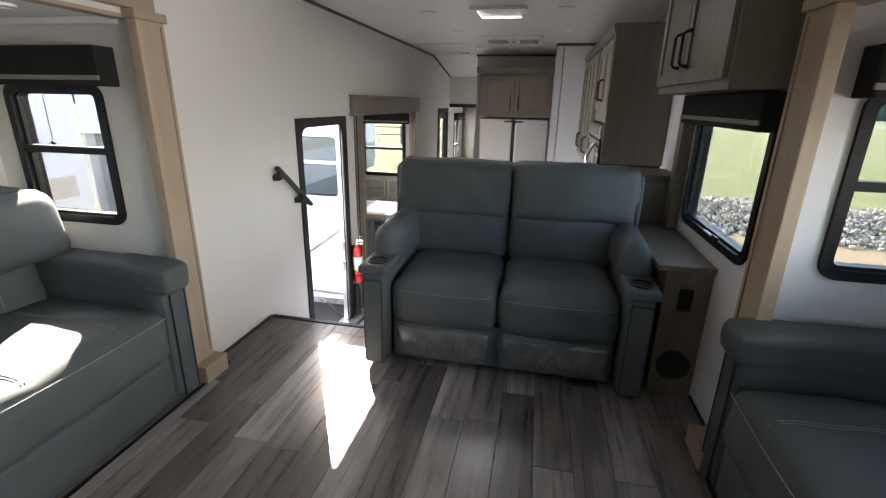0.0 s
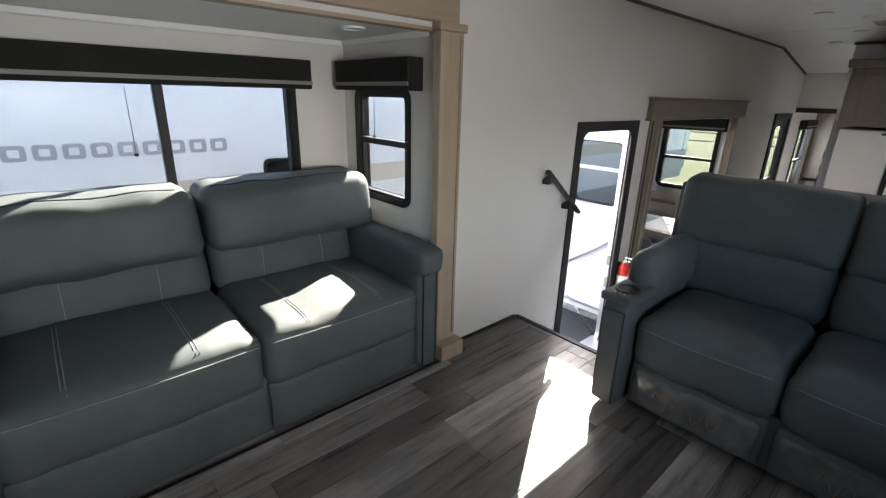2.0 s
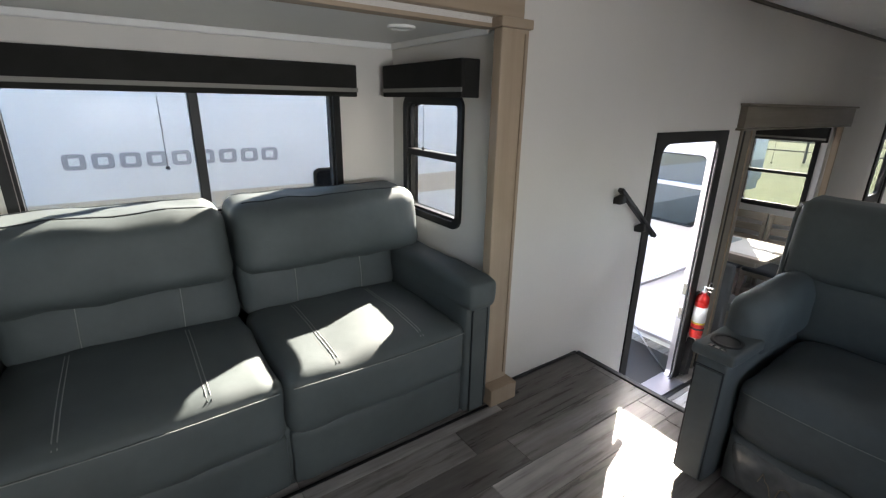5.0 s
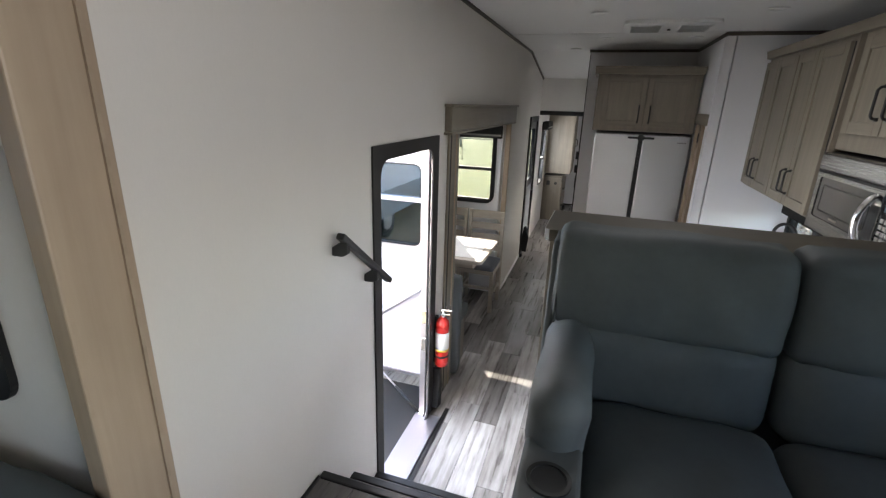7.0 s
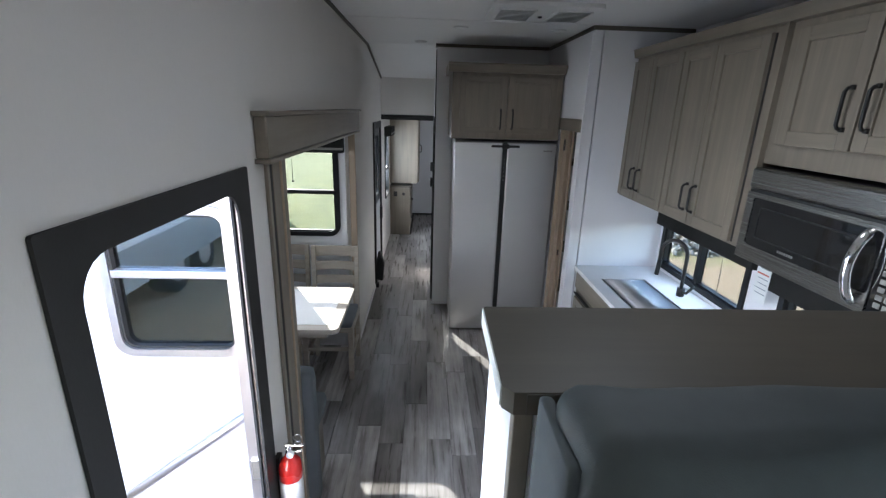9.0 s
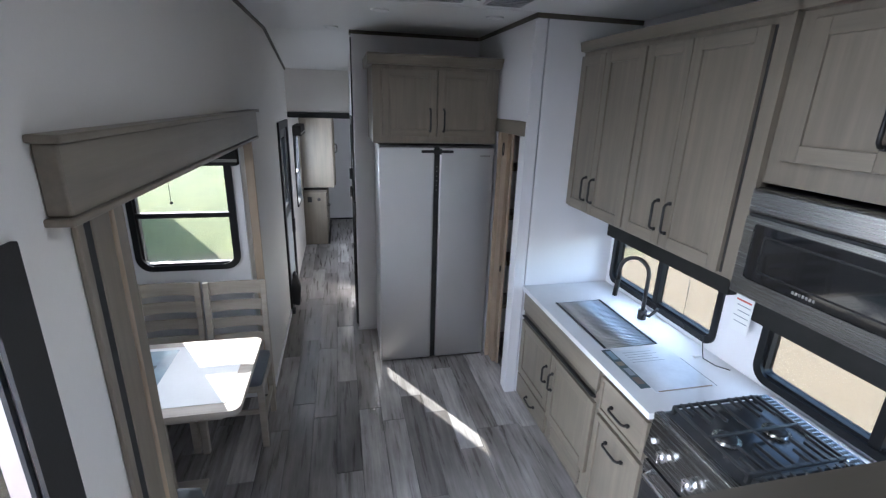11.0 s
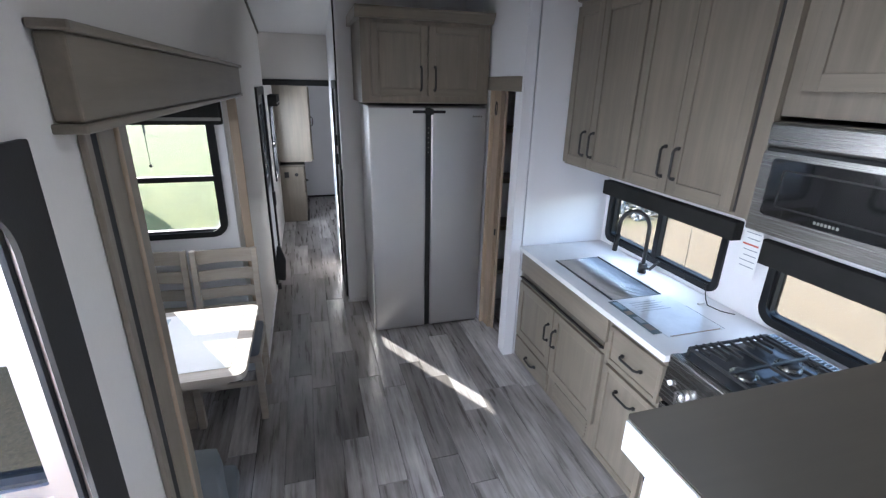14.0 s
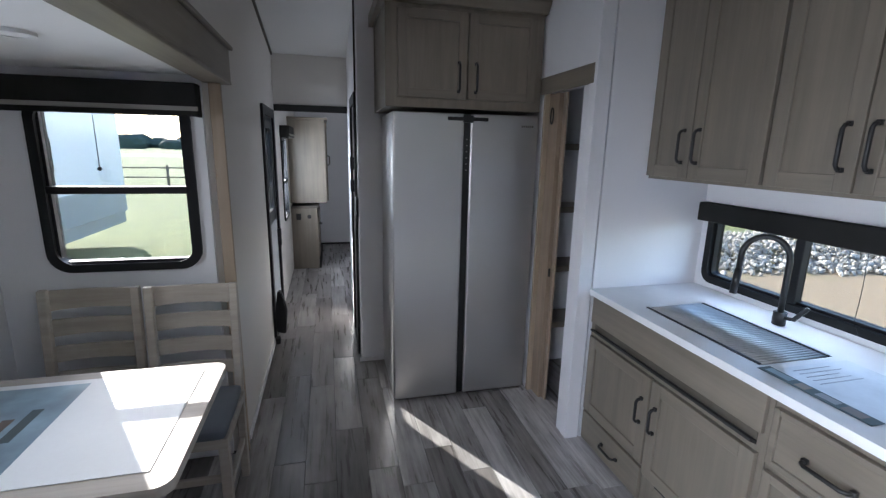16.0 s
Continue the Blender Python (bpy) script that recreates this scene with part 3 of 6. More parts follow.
# kitchen end, bathroom front, fridge niche and passage
wall("wall_kitchen_end", "y", 5.64, 5.70, 0.37, WR, LZ, CZ, [], WALLW, "white wall at the end of the worktop")
wall("wall_bathroom", "x", 0.30, 0.36, 5.64, 6.90, LZ, CZ, [(5.75, 6.19, LZ, 1.27)], WALLW, "white bathroom wall with a pocket door opening")
wall("wall_bathroom_back", "x", 0.93, 0.97, 5.70, 8.2, LZ, CZ, [], WALLW, "white wall inside the bathroom")
wall("wall_niche", "y", 6.82, 6.88, -0.745, 0.30, LZ, CZ, [], WALLW, "white wall behind the refrigerator")
wall("wall_passage", "x", -0.745, -0.70, 6.88, 8.25, LZ, CZ, [(7.0, 7.45, LZ, 1.24)], WALLW, "white passage wall with a dark door frame")
wall("wall_bedroom", "y", 8.25, 8.30, WL, WR, LZ, CZ, [(WL - 0.01, -0.745, LZ - 0.01, 1.27)], WALL, "off-white cross wall over the bedroom opening")

# ceilings
b = box(WL, WR, Y0, 6.95, CZ, CZ + 0.06)
tagged(part("ceiling", b, CEIL), "flat white vinyl trailer ceiling", "ceiling", kind="structure")
b = bmesh.new()
vs = [b.verts.new(p) for p in ((WL, 6.95, CZ), (WR, 6.95, CZ), (WR, 8.25, 1.75), (WL, 8.25, 1.75), (WL, 6.95, CZ + 0.06), (WR, 6.95, CZ + 0.06), (WR, 8.25, 1.81), (WL, 8.25, 1.81))]
for q in ((0, 3, 2, 1), (4, 5, 6, 7), (0, 1, 5, 4), (1, 2, 6, 5), (2, 3, 7, 6), (3, 0, 4, 7)):
    b.faces.new([vs[k] for k in q])
tagged(part("ceiling_passage", b, CEIL), "sloping white ceiling over the passage", "ceiling", kind="structure")
tagged(part("ceiling_bedroom", box(WL, WR, 8.30, Y1, 1.75, 1.81), CEIL), "flat white bedroom ceiling", "ceiling", kind="structure")
tagged(part("ceiling_slide_1", box(SX1, WL - 0.002, S1[0], S1[1], 1.63, 1.68), CEIL), "white ceiling of the sofa slide", "ceiling", kind="structure")
tagged(part("ceiling_slide_2", box(WR + 0.002, SX2, S2[0], S2[1], 1.63, 1.68), CEIL), "white ceiling of the opposite slide", "ceiling", kind="structure")
tagged(part("ceiling_dining", box(SXD, WL - 0.002, 4.087, SD[1] + 0.03, 1.23, 1.25), CEIL), "white ceiling of the dining slide", "ceiling", kind="structure")

# crown strips along the ceiling
def strip(b, label="dark greige crown strip", mat=None, name="trim"):
    return tagged(part(name, b, mat or DARKTAUPE), label, "trim", kind="structure")


strip(box(WL + 0.001, WL + 0.016, Y0, 6.93, CZ - 0.022, CZ - 0.001, 0.003))
for yb in (1.0, 3.2, 5.62):
    strip(box(WL + 0.02, 0.28 if yb > 5 else WR - 0.002, yb, yb + 0.022, CZ - 0.004, CZ - 0.0005, 0.001), "thin white ceiling batten", CEIL)
strip(slab("x", WL + 0.001, WL + 0.016, [(6.93, CZ - 0.022), (6.93, CZ - 0.001), (6.95, CZ - 0.001), (8.23, 1.752), (8.23, 1.731)]))
strip(box(-0.745, 0.285, 6.804, 6.819, CZ - 0.028, CZ - 0.001, 0.003))
strip(box(0.284, 0.299, 5.62, 6.80, CZ - 0.028, CZ - 0.001, 0.003))
strip(box(0.30, WR - 0.01, 5.624, 5.639, CZ - 0.028, CZ - 0.001, 0.003))
strip(box(-0.762, -0.746, 6.80, 6.93, CZ - 0.028, CZ - 0.001, 0.003))
strip(box(WL + 0.001, -0.747, 8.232, 8.249, 1.25, 1.31, 0.004), "dark header over the bedroom opening", DOORTRIM)
strip(box(SX1 + 0.001, SX1 + 0.02, S1[0], S1[1], 1.60, 1.629, 0.005), "white cove strip under the slide ceiling", CEIL)
strip(box(SX1 + 0.02, WL - 0.05, S1[1] - 0.02, S1[1] - 0.001, 1.60, 1.629, 0.005), "white cove strip under the slide ceiling", CEIL)

# slide surrounds of the living room: posts, headers, foot blocks
def surround(side, y0, y1, ztop, tag):
    x = WL if side < 0 else WR
    s = -side

    def bx(a, c, *r, **k):
        return box(min(x + s * a, x + s * c), max(x + s * a, x + s * c), *r, **k)
    t = thing("slide_surround_" + tag, "tan wood surround of the slide opening with posts and header", "trim", (x, (y0 + y1) / 2, 0), kind="structure")
    for ya, yb in ((y0 - 0.12, y0 + 0.02), ((y1 - 0.03, y1 + 0.108) if side < 0 else (y1 - 0.07, y1 + 0.09))):
        part("post", bx(0.001, 0.05, ya, yb, 0.0, ztop - 0.005, bevel=0.004), TAN, t)
        part("bead", bx(0.05, 0.056, (ya + yb) / 2 + 0.045, (ya + yb) / 2 + 0.052, 0.12, ztop - 0.02), TANY, t)
        part("capital", bx(0.001, 0.06, ya - 0.012, yb + 0.012, ztop - 0.005, ztop + 0.03, bevel=0.004), TANY, t)
        part("foot_block", bx(0.002, 0.115, ya - 0.005, yb + 0.012, 0.002, 0.09, bevel=0.004), TAN, t)
    part("header", bx(0.001, 0.045, y0 - 0.132, y1 + 0.082, ztop + 0.03, ztop + 0.19, bevel=0.005), TANY, t)
    part("header_cap", bx(0.001, 0.07, y0 - 0.15, y1 + 0.1, ztop + 0.19, ztop + 0.215, bevel=0.005), TANY, t)
    part("soffit", bx(-0.06, 0.0, y0, y1, ztop - 0.004, ztop + 0.03), TANY, t)
    return t


surround(-1, S1[0], S1[1], 1.62, "1")
surround(1, S2[0], S2[1], 1.62, "2")

# dining slide surround
t = thing("dining_surround", "greige wood header and posts round the dining slide", "trim", (WL, 4.9, LZ), kind="structure")
part("header", box(WL + 0.001, WL + 0.045, 3.86, 6.02, 1.222, 1.362, 0.005), TAUPEY, t)
part("header_cap", box(WL + 0.001, WL + 0.06, 3.845, 6.04, 1.362, 1.378, 0.004), TAUPEY, t)
part("header_lip", box(WL - 0.055, WL + 0.052, 3.85, 5.99, 1.205, 1.221, 0.004), TAUPEY, t)
part("post", box(WL + 0.001, WL + 0.014, 3.925, 3.952, LZ + 0.001, 1.204, 0.003), TAUPE, t)
part("shadow_gasket", box(WL - 0.05, WL + 0.011, 3.953, 3.984, LZ + 0.001, 1.204, 0.002), RUBBER, t, "black rubber slide seal")
part("inner_post", box(WL - 0.008, WL + 0.012, 3.986, 4.07, LZ + 0.001, 1.204, 0.003), TAUPE, t)
# bead coloured paler than the posts to paint the highlight along the corner
part("corner_bead", box(WL - 0.008, WL + 0.019, 4.071, 4.081, LZ + 0.001, 1.204, 0.004), TAN, t, "rounded corner bead, paler to paint its highlight")
part("inner_post", box(WL - 0.008, WL + 0.012, 4.082, 4.145, LZ + 0.001, 1.204, 0.003), TAUPE, t)
part("far_post", box(WL - 0.03, WL + 0.02, 5.903, 5.929, LZ + 0.001, 1.204, 0.003), TAN, t, "thin pale jamb strip")

# stair, floors
tagged(part("floor_base", box(WL, WR, Y0, 2.46, -0.11, -0.006), GROOVE), "dark underlay of the living room floor", "floor", kind="structure")
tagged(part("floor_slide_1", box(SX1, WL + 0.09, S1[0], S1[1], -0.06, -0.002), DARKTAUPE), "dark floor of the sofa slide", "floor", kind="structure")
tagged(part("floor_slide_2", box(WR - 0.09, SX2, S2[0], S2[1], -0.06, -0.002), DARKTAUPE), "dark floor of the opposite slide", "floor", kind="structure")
tagged(part("floor_lower_base", box(SXD, WR, 2.4, Y1, LZ - 0.12, LZ - 0.006), GROOVE), "dark underlay of the kitchen floor", "floor", kind="structure")
tagged(part("platform_front", box(WL, -0.68, 2.435, 2.46, LZ, -0.11), GROOVE), "dark riser of the living room platform", "riser", kind="structure")
tagged(part("platform_wall", box(-0.68, WR, 2.43, 2.93, LZ, -0.007), WALLW), "white platform body under the loveseat", "riser", kind="structure")
t = thing("stair", "plank-covered steps with black nosings beside the entry door", "stair", (-1.04, 2.7, LZ), kind="structure")
for k, (ya, yb, zt) in enumerate(((2.46, 2.70, -0.207), (2.46, 2.93, -0.413))):
    part("tread", box(WL + 0.002, -0.685, ya, yb, zt - 0.03, zt, 0.004), PLANK, t)
    part("riser", box(WL + 0.002, -0.685, yb - 0.03, yb - 0.012, (-0.413 if k == 0 else LZ), zt - 0.03), GROOVE, t)
    part("nosing", box(WL + 0.002, -0.685, yb - 0.028, yb + 0.012, zt - 0.03, zt + 0.005, 0.006), BLACKM, t)
part("nosing", box(WL + 0.002, -0.68, 2.452, 2.488, -0.03, 0.006, 0.006), BLACKM, t)

# thin black edge where the slide floor meets the room
strip(box(WL + 0.088, WL + 0.1, S1[0] - 0.16, S1[1] + 0.16, 0.001, 0.006), "black floor edge strip", BLACKM)
strip(box(WR - 0.1, WR - 0.088, S2[0] - 0.16, S2[1] + 0.16, 0.001, 0.006), "black floor edge strip", BLACKM)
strip(box(WL + 0.001, WL + 0.012, 1.9, 2.45, 0.001, 0.016, 0.003), "thin black base strip", BLACKM, "baseboard")
strip(box(WR - 0.012, WR - 0.001, 1.89, 2.17, 0.001, 0.016, 0.003), "thin black base strip", BLACKM, "baseboard")
strip(box(WL + 0.001, WL + 0.014, 6.0, 7.3, LZ + 0.001, LZ + 0.03, 0.003), "grey base strip", WALLW, "baseboard")
strip(box(-0.76, -0.59, 6.803, 6.818, LZ + 0.001, LZ + 0.03, 0.003), "white base strip", WALLW, "baseboard")
strip(box(WL + 0.09, WL + 0.118, 2.95, 3.795, LZ + 0.001, LZ + 0.005), "black threshold line", BLACKM)

# windows
window("window_1", "x", SX1, -1, 0.13, 1.45, 0.81, 1.45, "wide black-framed slider window over the sofa", meet=0.795)
window("window_2", "y", S1[1], 1, -2.12, -1.61, 0.77, 1.38, "black-framed window beside the sofa, upper sash hinged", split=1.1)
window("window_3", "y", S1[0], -1, -2.12, -1.61, 0.77, 1.38, "black-framed window beside the sofa", split=1.1)
window("window_4", "x", WR, 1, 1.93, 2.78, 0.742, 1.40, "black-framed window beside the loveseat", r=0.08)
window("window_5", "y", S2[1], 1, 1.12, 1.65, 0.80, 1.40, "black-framed window in the opposite slide", split=1.11)
# windows 6 and 7 are assumed, out of view; an added lamp fills 7
window("window_6", "y", S2[0], -1, 1.12, 1.65, 0.80, 1.40, "black-framed window in the opposite slide", split=1.11)
window("window_7", "x", SX2, 1, 0.13, 1.39, 0.81, 1.45, "assumed wide black-framed window of the opposite slide, out of view", meet=0.76)
window("window_8", "y", SD[1] - 0.03, 1, -2.13, -1.52, 0.38, 1.13, "black-framed dining window with a lower pane", split=0.74, r=0.09, sun_clear=False)
window("window_9", "x", WR, 1, 4.62, 5.59, 0.28, 0.69, "black-framed kitchen window behind the faucet", meet=5.1, r=0.06)
window("window_10", "x", WR, 1, 3.37, 4.38, 0.27, 0.645, "black-framed kitchen window behind the range", meet=3.86, r=0.08)
window("window_11", "x", WL, -1, 8.70, 9.24, 0.14, 1.04, "black-framed bedroom window", split=0.55)

# window and sun-blocking shade added out of view, as setting for the dining lamp
window("window_12_added", "x", SXD, -1, 4.39, 5.51, 0.37, 1.03, "added black-framed dinette window, out of view, behind the fill lamp")
t = thing("roller_shade", "added pale roller shade, out of view, that blocks the sun", "shade", (SXD, 4.95, 1.0))
part("cloth", box(SXD + 0.001, SXD + 0.003, 4.43, 5.47, 0.41, 0.99), PAPER, t)
part("rail", box(SXD + 0.0005, SXD + 0.01, 4.43, 5.47, 0.395, 0.41, 0.002), WHITEP, t)
valance("x", SX1, 1, 0.045, 1.508, 1.363, 1.508, 0.1)
valance("y", S1[1], -1, -2.185, -1.515, 1.366, 1.515, 0.095)
valance("y", S1[0], 1, -2.09, -1.515, 1.366, 1.508, 0.1)
valance("x", WR, -1, 1.905, 2.845, 1.255, 1.39, 0.08)
valance("y", S2[1], -1, 1.08, 1.72, 1.368, 1.51, 0.1)
valance("y", S2[0], 1, 1.08, 1.72, 1.368, 1.51, 0.1)
valance("x", SX2, -1, 0.04, 1.48, 1.35, 1.49, 0.1)
valance("y", SD[1] - 0.03, -1, -2.3, -1.47, 1.055, 1.19, 0.08)
valance("x", WR, -1, 4.56, 5.62, 0.605, 0.70, 0.06, "plain charcoal fabric valance over the kitchen window", False)
valance("x", WR, -1, 3.36, 4.43, 0.55, 0.66, 0.06, "plain charcoal fabric valance over the range window", False)
valance("x", WL, 1, 8.66, 9.28, 1.02, 1.14, 0.1)

# blind cords with a bead
for x, y, z, d in ((SX1 + 0.06, 0.66, 1.35, 0.28), (-1.85, S1[1] - 0.06, 1.34, 0.2), (-1.86, 5.83, 1.06, 0.22)):
    t = thing("blind_cord", "thin blind cord ending in a dark bead", "cord", (x, y, z), group="blind cords")
    part("cord", rod((x, y, z), (x, y, z - d), 0.0015, 6), RUBBER, t)
    bb = bmesh.new()
    bmesh.ops.create_uvsphere(bb, u_segments=10, v_segments=8, radius=0.009)
    bmesh.ops.translate(bb, vec=(x, y, z - d - 0.006), verts=bb.verts)
    part("bead", bb, RUBBER, t, smooth=True)

# ---------------------------------------------------------------- entry door
t = thing("door_1", "entry door opening with charcoal trim and aluminium jamb", "door frame", (WL, 3.4, LZ), kind="structure")
part("trim", ring("x", WL + 0.001, WL + 0.009, rounded(2.937, 3.757, LZ + 0.004, 1.21, 0.006), rounded(3.005, 3.665, LZ + 0.008, 1.145, 0.08)), DOORTRIM, t, "charcoal trim with rounded inner corners")
part("jamb", ring("x", WL - 0.06, WL + 0.002, rounded(2.981, 3.719, LZ - 0.05, 1.204, 0.05), rounded(2.998, 3.68, LZ + 0.0, 1.18, 0.06)), ALU, t, "aluminium jamb")
part("weather_strip", ring("x", WL - 0.02, WL - 0.012, rounded(2.998, 3.68, LZ + 0.0, 1.18, 0.06), rounded(3.003, 3.668, LZ + 0.006, 1.172, 0.055)), RUBBER, t, "black rubber seal")
part("threshold", box(WL - 0.08, WL + 0.09, 3.0, 3.68, LZ - 0.004, LZ + 0.014, 0.004), ALU, t)
for z in (0.06, -0.13):
    part("strike_plate", box(WL - 0.05, WL - 0.02, 3.672, 3.679, z, z + 0.09, 0.002), CHROME, t)

# the leaf stands open, square to the wall, its inner face towards the living room
HX, LY, LW, LB, LT = WL - 0.085, 3.87, 0.70, -0.45, 1.075
t = thing("entry_door", "open white fibreglass entry door with a sliding window", "door", (HX, LY, LB))


def leaf(u0, u1, z0, z1, r):
    return rounded(HX - u1, HX - u0, z0, z1, r)


part("panel", ring("y", LY, LY + 0.035, leaf(0.0, LW, LB, LT, 0.06), leaf(0.05, 0.47, 0.50, LT - 0.05, 0.05)), FIBRE, t)
part("edge_frame", ring("y", LY - 0.012, LY + 0.045, leaf(-0.012, LW + 0.012, LB - 0.012, LT + 0.012, 0.07), leaf(0.01, LW - 0.012, LB + 0.01, LT - 0.012, 0.05)), ALU, t)
wf = part("window_frame", ring("y", LY - 0.016, LY + 0.042, leaf(0.02, 0.50, 0.47, LT - 0.02, 0.07), leaf(0.05, 0.47, 0.50, LT - 0.05, 0.05)), ALU, t)
part("window_rail", box(HX - 0.47, HX - 0.05, LY - 0.012, LY + 0.03, 0.785, 0.815, 0.004), ALU, wf)
part("window_seal", ring("y", LY - 0.006, LY + 0.03, leaf(0.049, 0.471, 0.499, LT - 0.049, 0.05), leaf(0.06, 0.46, 0.51, LT - 0.06, 0.04)), RUBBER, wf)
g = part("pane", box(HX - 0.465, HX - 0.055, LY + 0.016, LY + 0.02, 0.505, LT - 0.055), GLASSD, wf)
g.visible_shadow = False
part("grab_bar", tube([(HX - 0.02, LY, 0.235), (HX - 0.035, LY - 0.04, 0.222), (HX - 0.64, LY - 0.04, -0.24), (HX - 0.655, LY, -0.252)], 0.017, 10), ALU, t, "slanting aluminium screen-door bar", True)
part("latch", box(HX - LW + 0.03, HX - LW + 0.1, LY - 0.03, LY, 0.2, 0.34, 0.008), BLACKM, t)
part("hinge_strip", box(HX - 0.005, HX + 0.02, LY - 0.01, LY + 0.01, LB, LT, 0.003), ALU, t)
pa, pb = Vector((WL - 0.055, 3.67, -0.6)), Vector((HX - 0.4, LY - 0.014, LB + 0.03))
t = thing("door_strut", "thin black door strut", "strut", pa)
part("cylinder", rod(pa, (pa + pb) / 2, 0.009), BLACKM, t, smooth=True)
part("piston", rod((pa + pb) / 2, pb, 0.006), ALU, t, smooth=True)

# grab rail on the wall
t = thing("grab_rail", "black square grab rail on two brackets beside the door", "handrail", (WL, 2.8, 0.8))
a, c = Vector((WL + 0.05, 2.60, 0.935)), Vector((WL + 0.05, 2.99, 0.625))
d = (c - a)
b = box(-0.016, 0.016, 0, d.length, -0.012, 0.012, 0.005)
bmesh.ops.transform(b, matrix=Matrix.Translation(a) @ Matrix.Rotation(math.atan2(d.z, d.y), 4, "X"), verts=b.verts)
part("bar", b, BLACKM, t)
for k in (0.08, 0.68):
    p = a + d * k
    bb = slab("y", p.y - 0.014, p.y + 0.014, [(WL + 0.001, p.z - 0.062), (WL + 0.001, p.z - 0.03), (p.x - 0.012, p.z - 0.004), (p.x + 0.012, p.z - 0.004), (p.x + 0.012, p.z - 0.05), (p.x - 0.006, p.z - 0.06)])
    bmesh.ops.bevel(bb, geom=bb.edges[:], offset=0.003, segments=1, affect="EDGES")
    part("bracket", bb, BLACKM, t)

# fire extinguisher on the strip of wall between the door and the dining slide
ex, ey = WL + 0.055, 3.776
t = thing("fire_extinguisher", "small red fire extinguisher with a white label on a bracket", "extinguisher", (ex, ey, -0.28))
bb = bmesh.new()
prof = [(0.0, -0.27), (0.042, -0.265), (0.045, -0.25), (0.045, 0.03), (0.04, 0.055), (0.02, 0.075), (0.015, 0.09), (0.0, 0.09)]
rings_ = [[bb.verts.new((ex + r * math.cos(2 * math.pi * k / 20), ey + r * math.sin(2 * math.pi * k / 20), z)) for k in range(20)] for r, z in prof[1:-1]]
for p, q in zip(rings_, rings_[1:]):
    for k in range(20):
        bb.faces.new((p[k], p[(k + 1) % 20], q[(k + 1) % 20], q[k]))
bb.faces.new(rings_[0][::-1])
bb.faces.new(rings_[-1])
part("cylinder", bb, RED, t, smooth=True)
part("label", rod((ex, ey, -0.14), (ex, ey, -0.02), 0.0458, 20), PAPER, t, "white label band", True)
part("stripe", rod((ex, ey, -0.155), (ex, ey, -0.14), 0.0459, 20), surface("yellow_print", (0.7, 0.5, 0.05), 0.5, relief=0), t, "yellow stripe", True)
part("valve", rod((ex, ey, 0.085), (ex, ey, 0.13), 0.014, 12), CHROME, t, smooth=True)
part("lever", box(ex - 0.012, ex + 0.06, ey - 0.008, ey + 0.008, 0.125, 0.135, 0.003), CHROME, t)
part("lower_lever", box(ex - 0.012, ex + 0.05, ey - 0.008, ey + 0.008, 0.1, 0.108, 0.003), CHROME, t)
part("gauge", rod((ex + 0.012, ey - 0.016, 0.105), (ex + 0.012, ey - 0.03, 0.105), 0.014, 14), WHITEP, t, smooth=True)
part("pin_ring", tube([(ex + 0.03 + 0.016 * math.cos(a / 8 * math.pi), ey + 0.022, 0.145 + 0.016 * math.sin(a / 8 * math.pi)) for a in range(17)], 0.002, 6), CHROME, t, smooth=True)
part("bracket", box(WL + 0.001, WL + 0.022, ey - 0.02, ey + 0.02, -0.25, 0.08, 0.003), BLACKM, t)
part("strap", rod((ex, ey, -0.2), (ex, ey, -0.185), 0.0465, 20), RUBBER, t, smooth=True)

# black plastic catch below it
b = slab("x", WL + 0.001, WL + 0.05, [(3.735, LZ + 0.03), (3.815, LZ + 0.01), (3.83, -0.45), (3.805, -0.3), (3.775, -0.3), (3.76, -0.42)])
bmesh.ops.bevel(b, geom=b.edges[:], offset=0.006, segments=2, affect="EDGES")
tagged(part("step_handle", b, RUBBER), "black plastic folding grab handle on the wall by the door", "handle")


# ---------------------------------------------------------------- seats
def seam_line(parent, pts, mat=None, r=0.0022, name="stitching"):
    return part(name, tube(pts, r, 6), mat or STITCH, parent, "pale double stitching" if mat is None else "", True)


def drape(ob, xy):
    """Points on top of a cushion under the given plan positions."""
    tree = BVHTree.FromPolygons([v.co for v in ob.data.vertices], [p.vertices for p in ob.data.polygons])
    out = []
    for x, y in xy:
        hit = tree.ray_cast(Vector((x, y, 2.0)), Vector((0, 0, -1)))[0]
        if hit:
            out.append(hit + Vector((0, 0, 0.0008)))
    return out


def front_points(ob, pts, s):
    """Points on the front of a cushion at the given places across and up."""
    tree = BVHTree.FromPolygons([v.co for v in ob.data.vertices], [p.vertices for p in ob.data.polygons])
    out = []
    for p in pts:
        hit = tree.ray_cast(Vector((p[0] + s * 0.5, p[1], p[2])), Vector((-s, 0, 0)))[0]
        if hit:
            out.append(hit + Vector((s * 0.0008, 0, 0)))
    return out


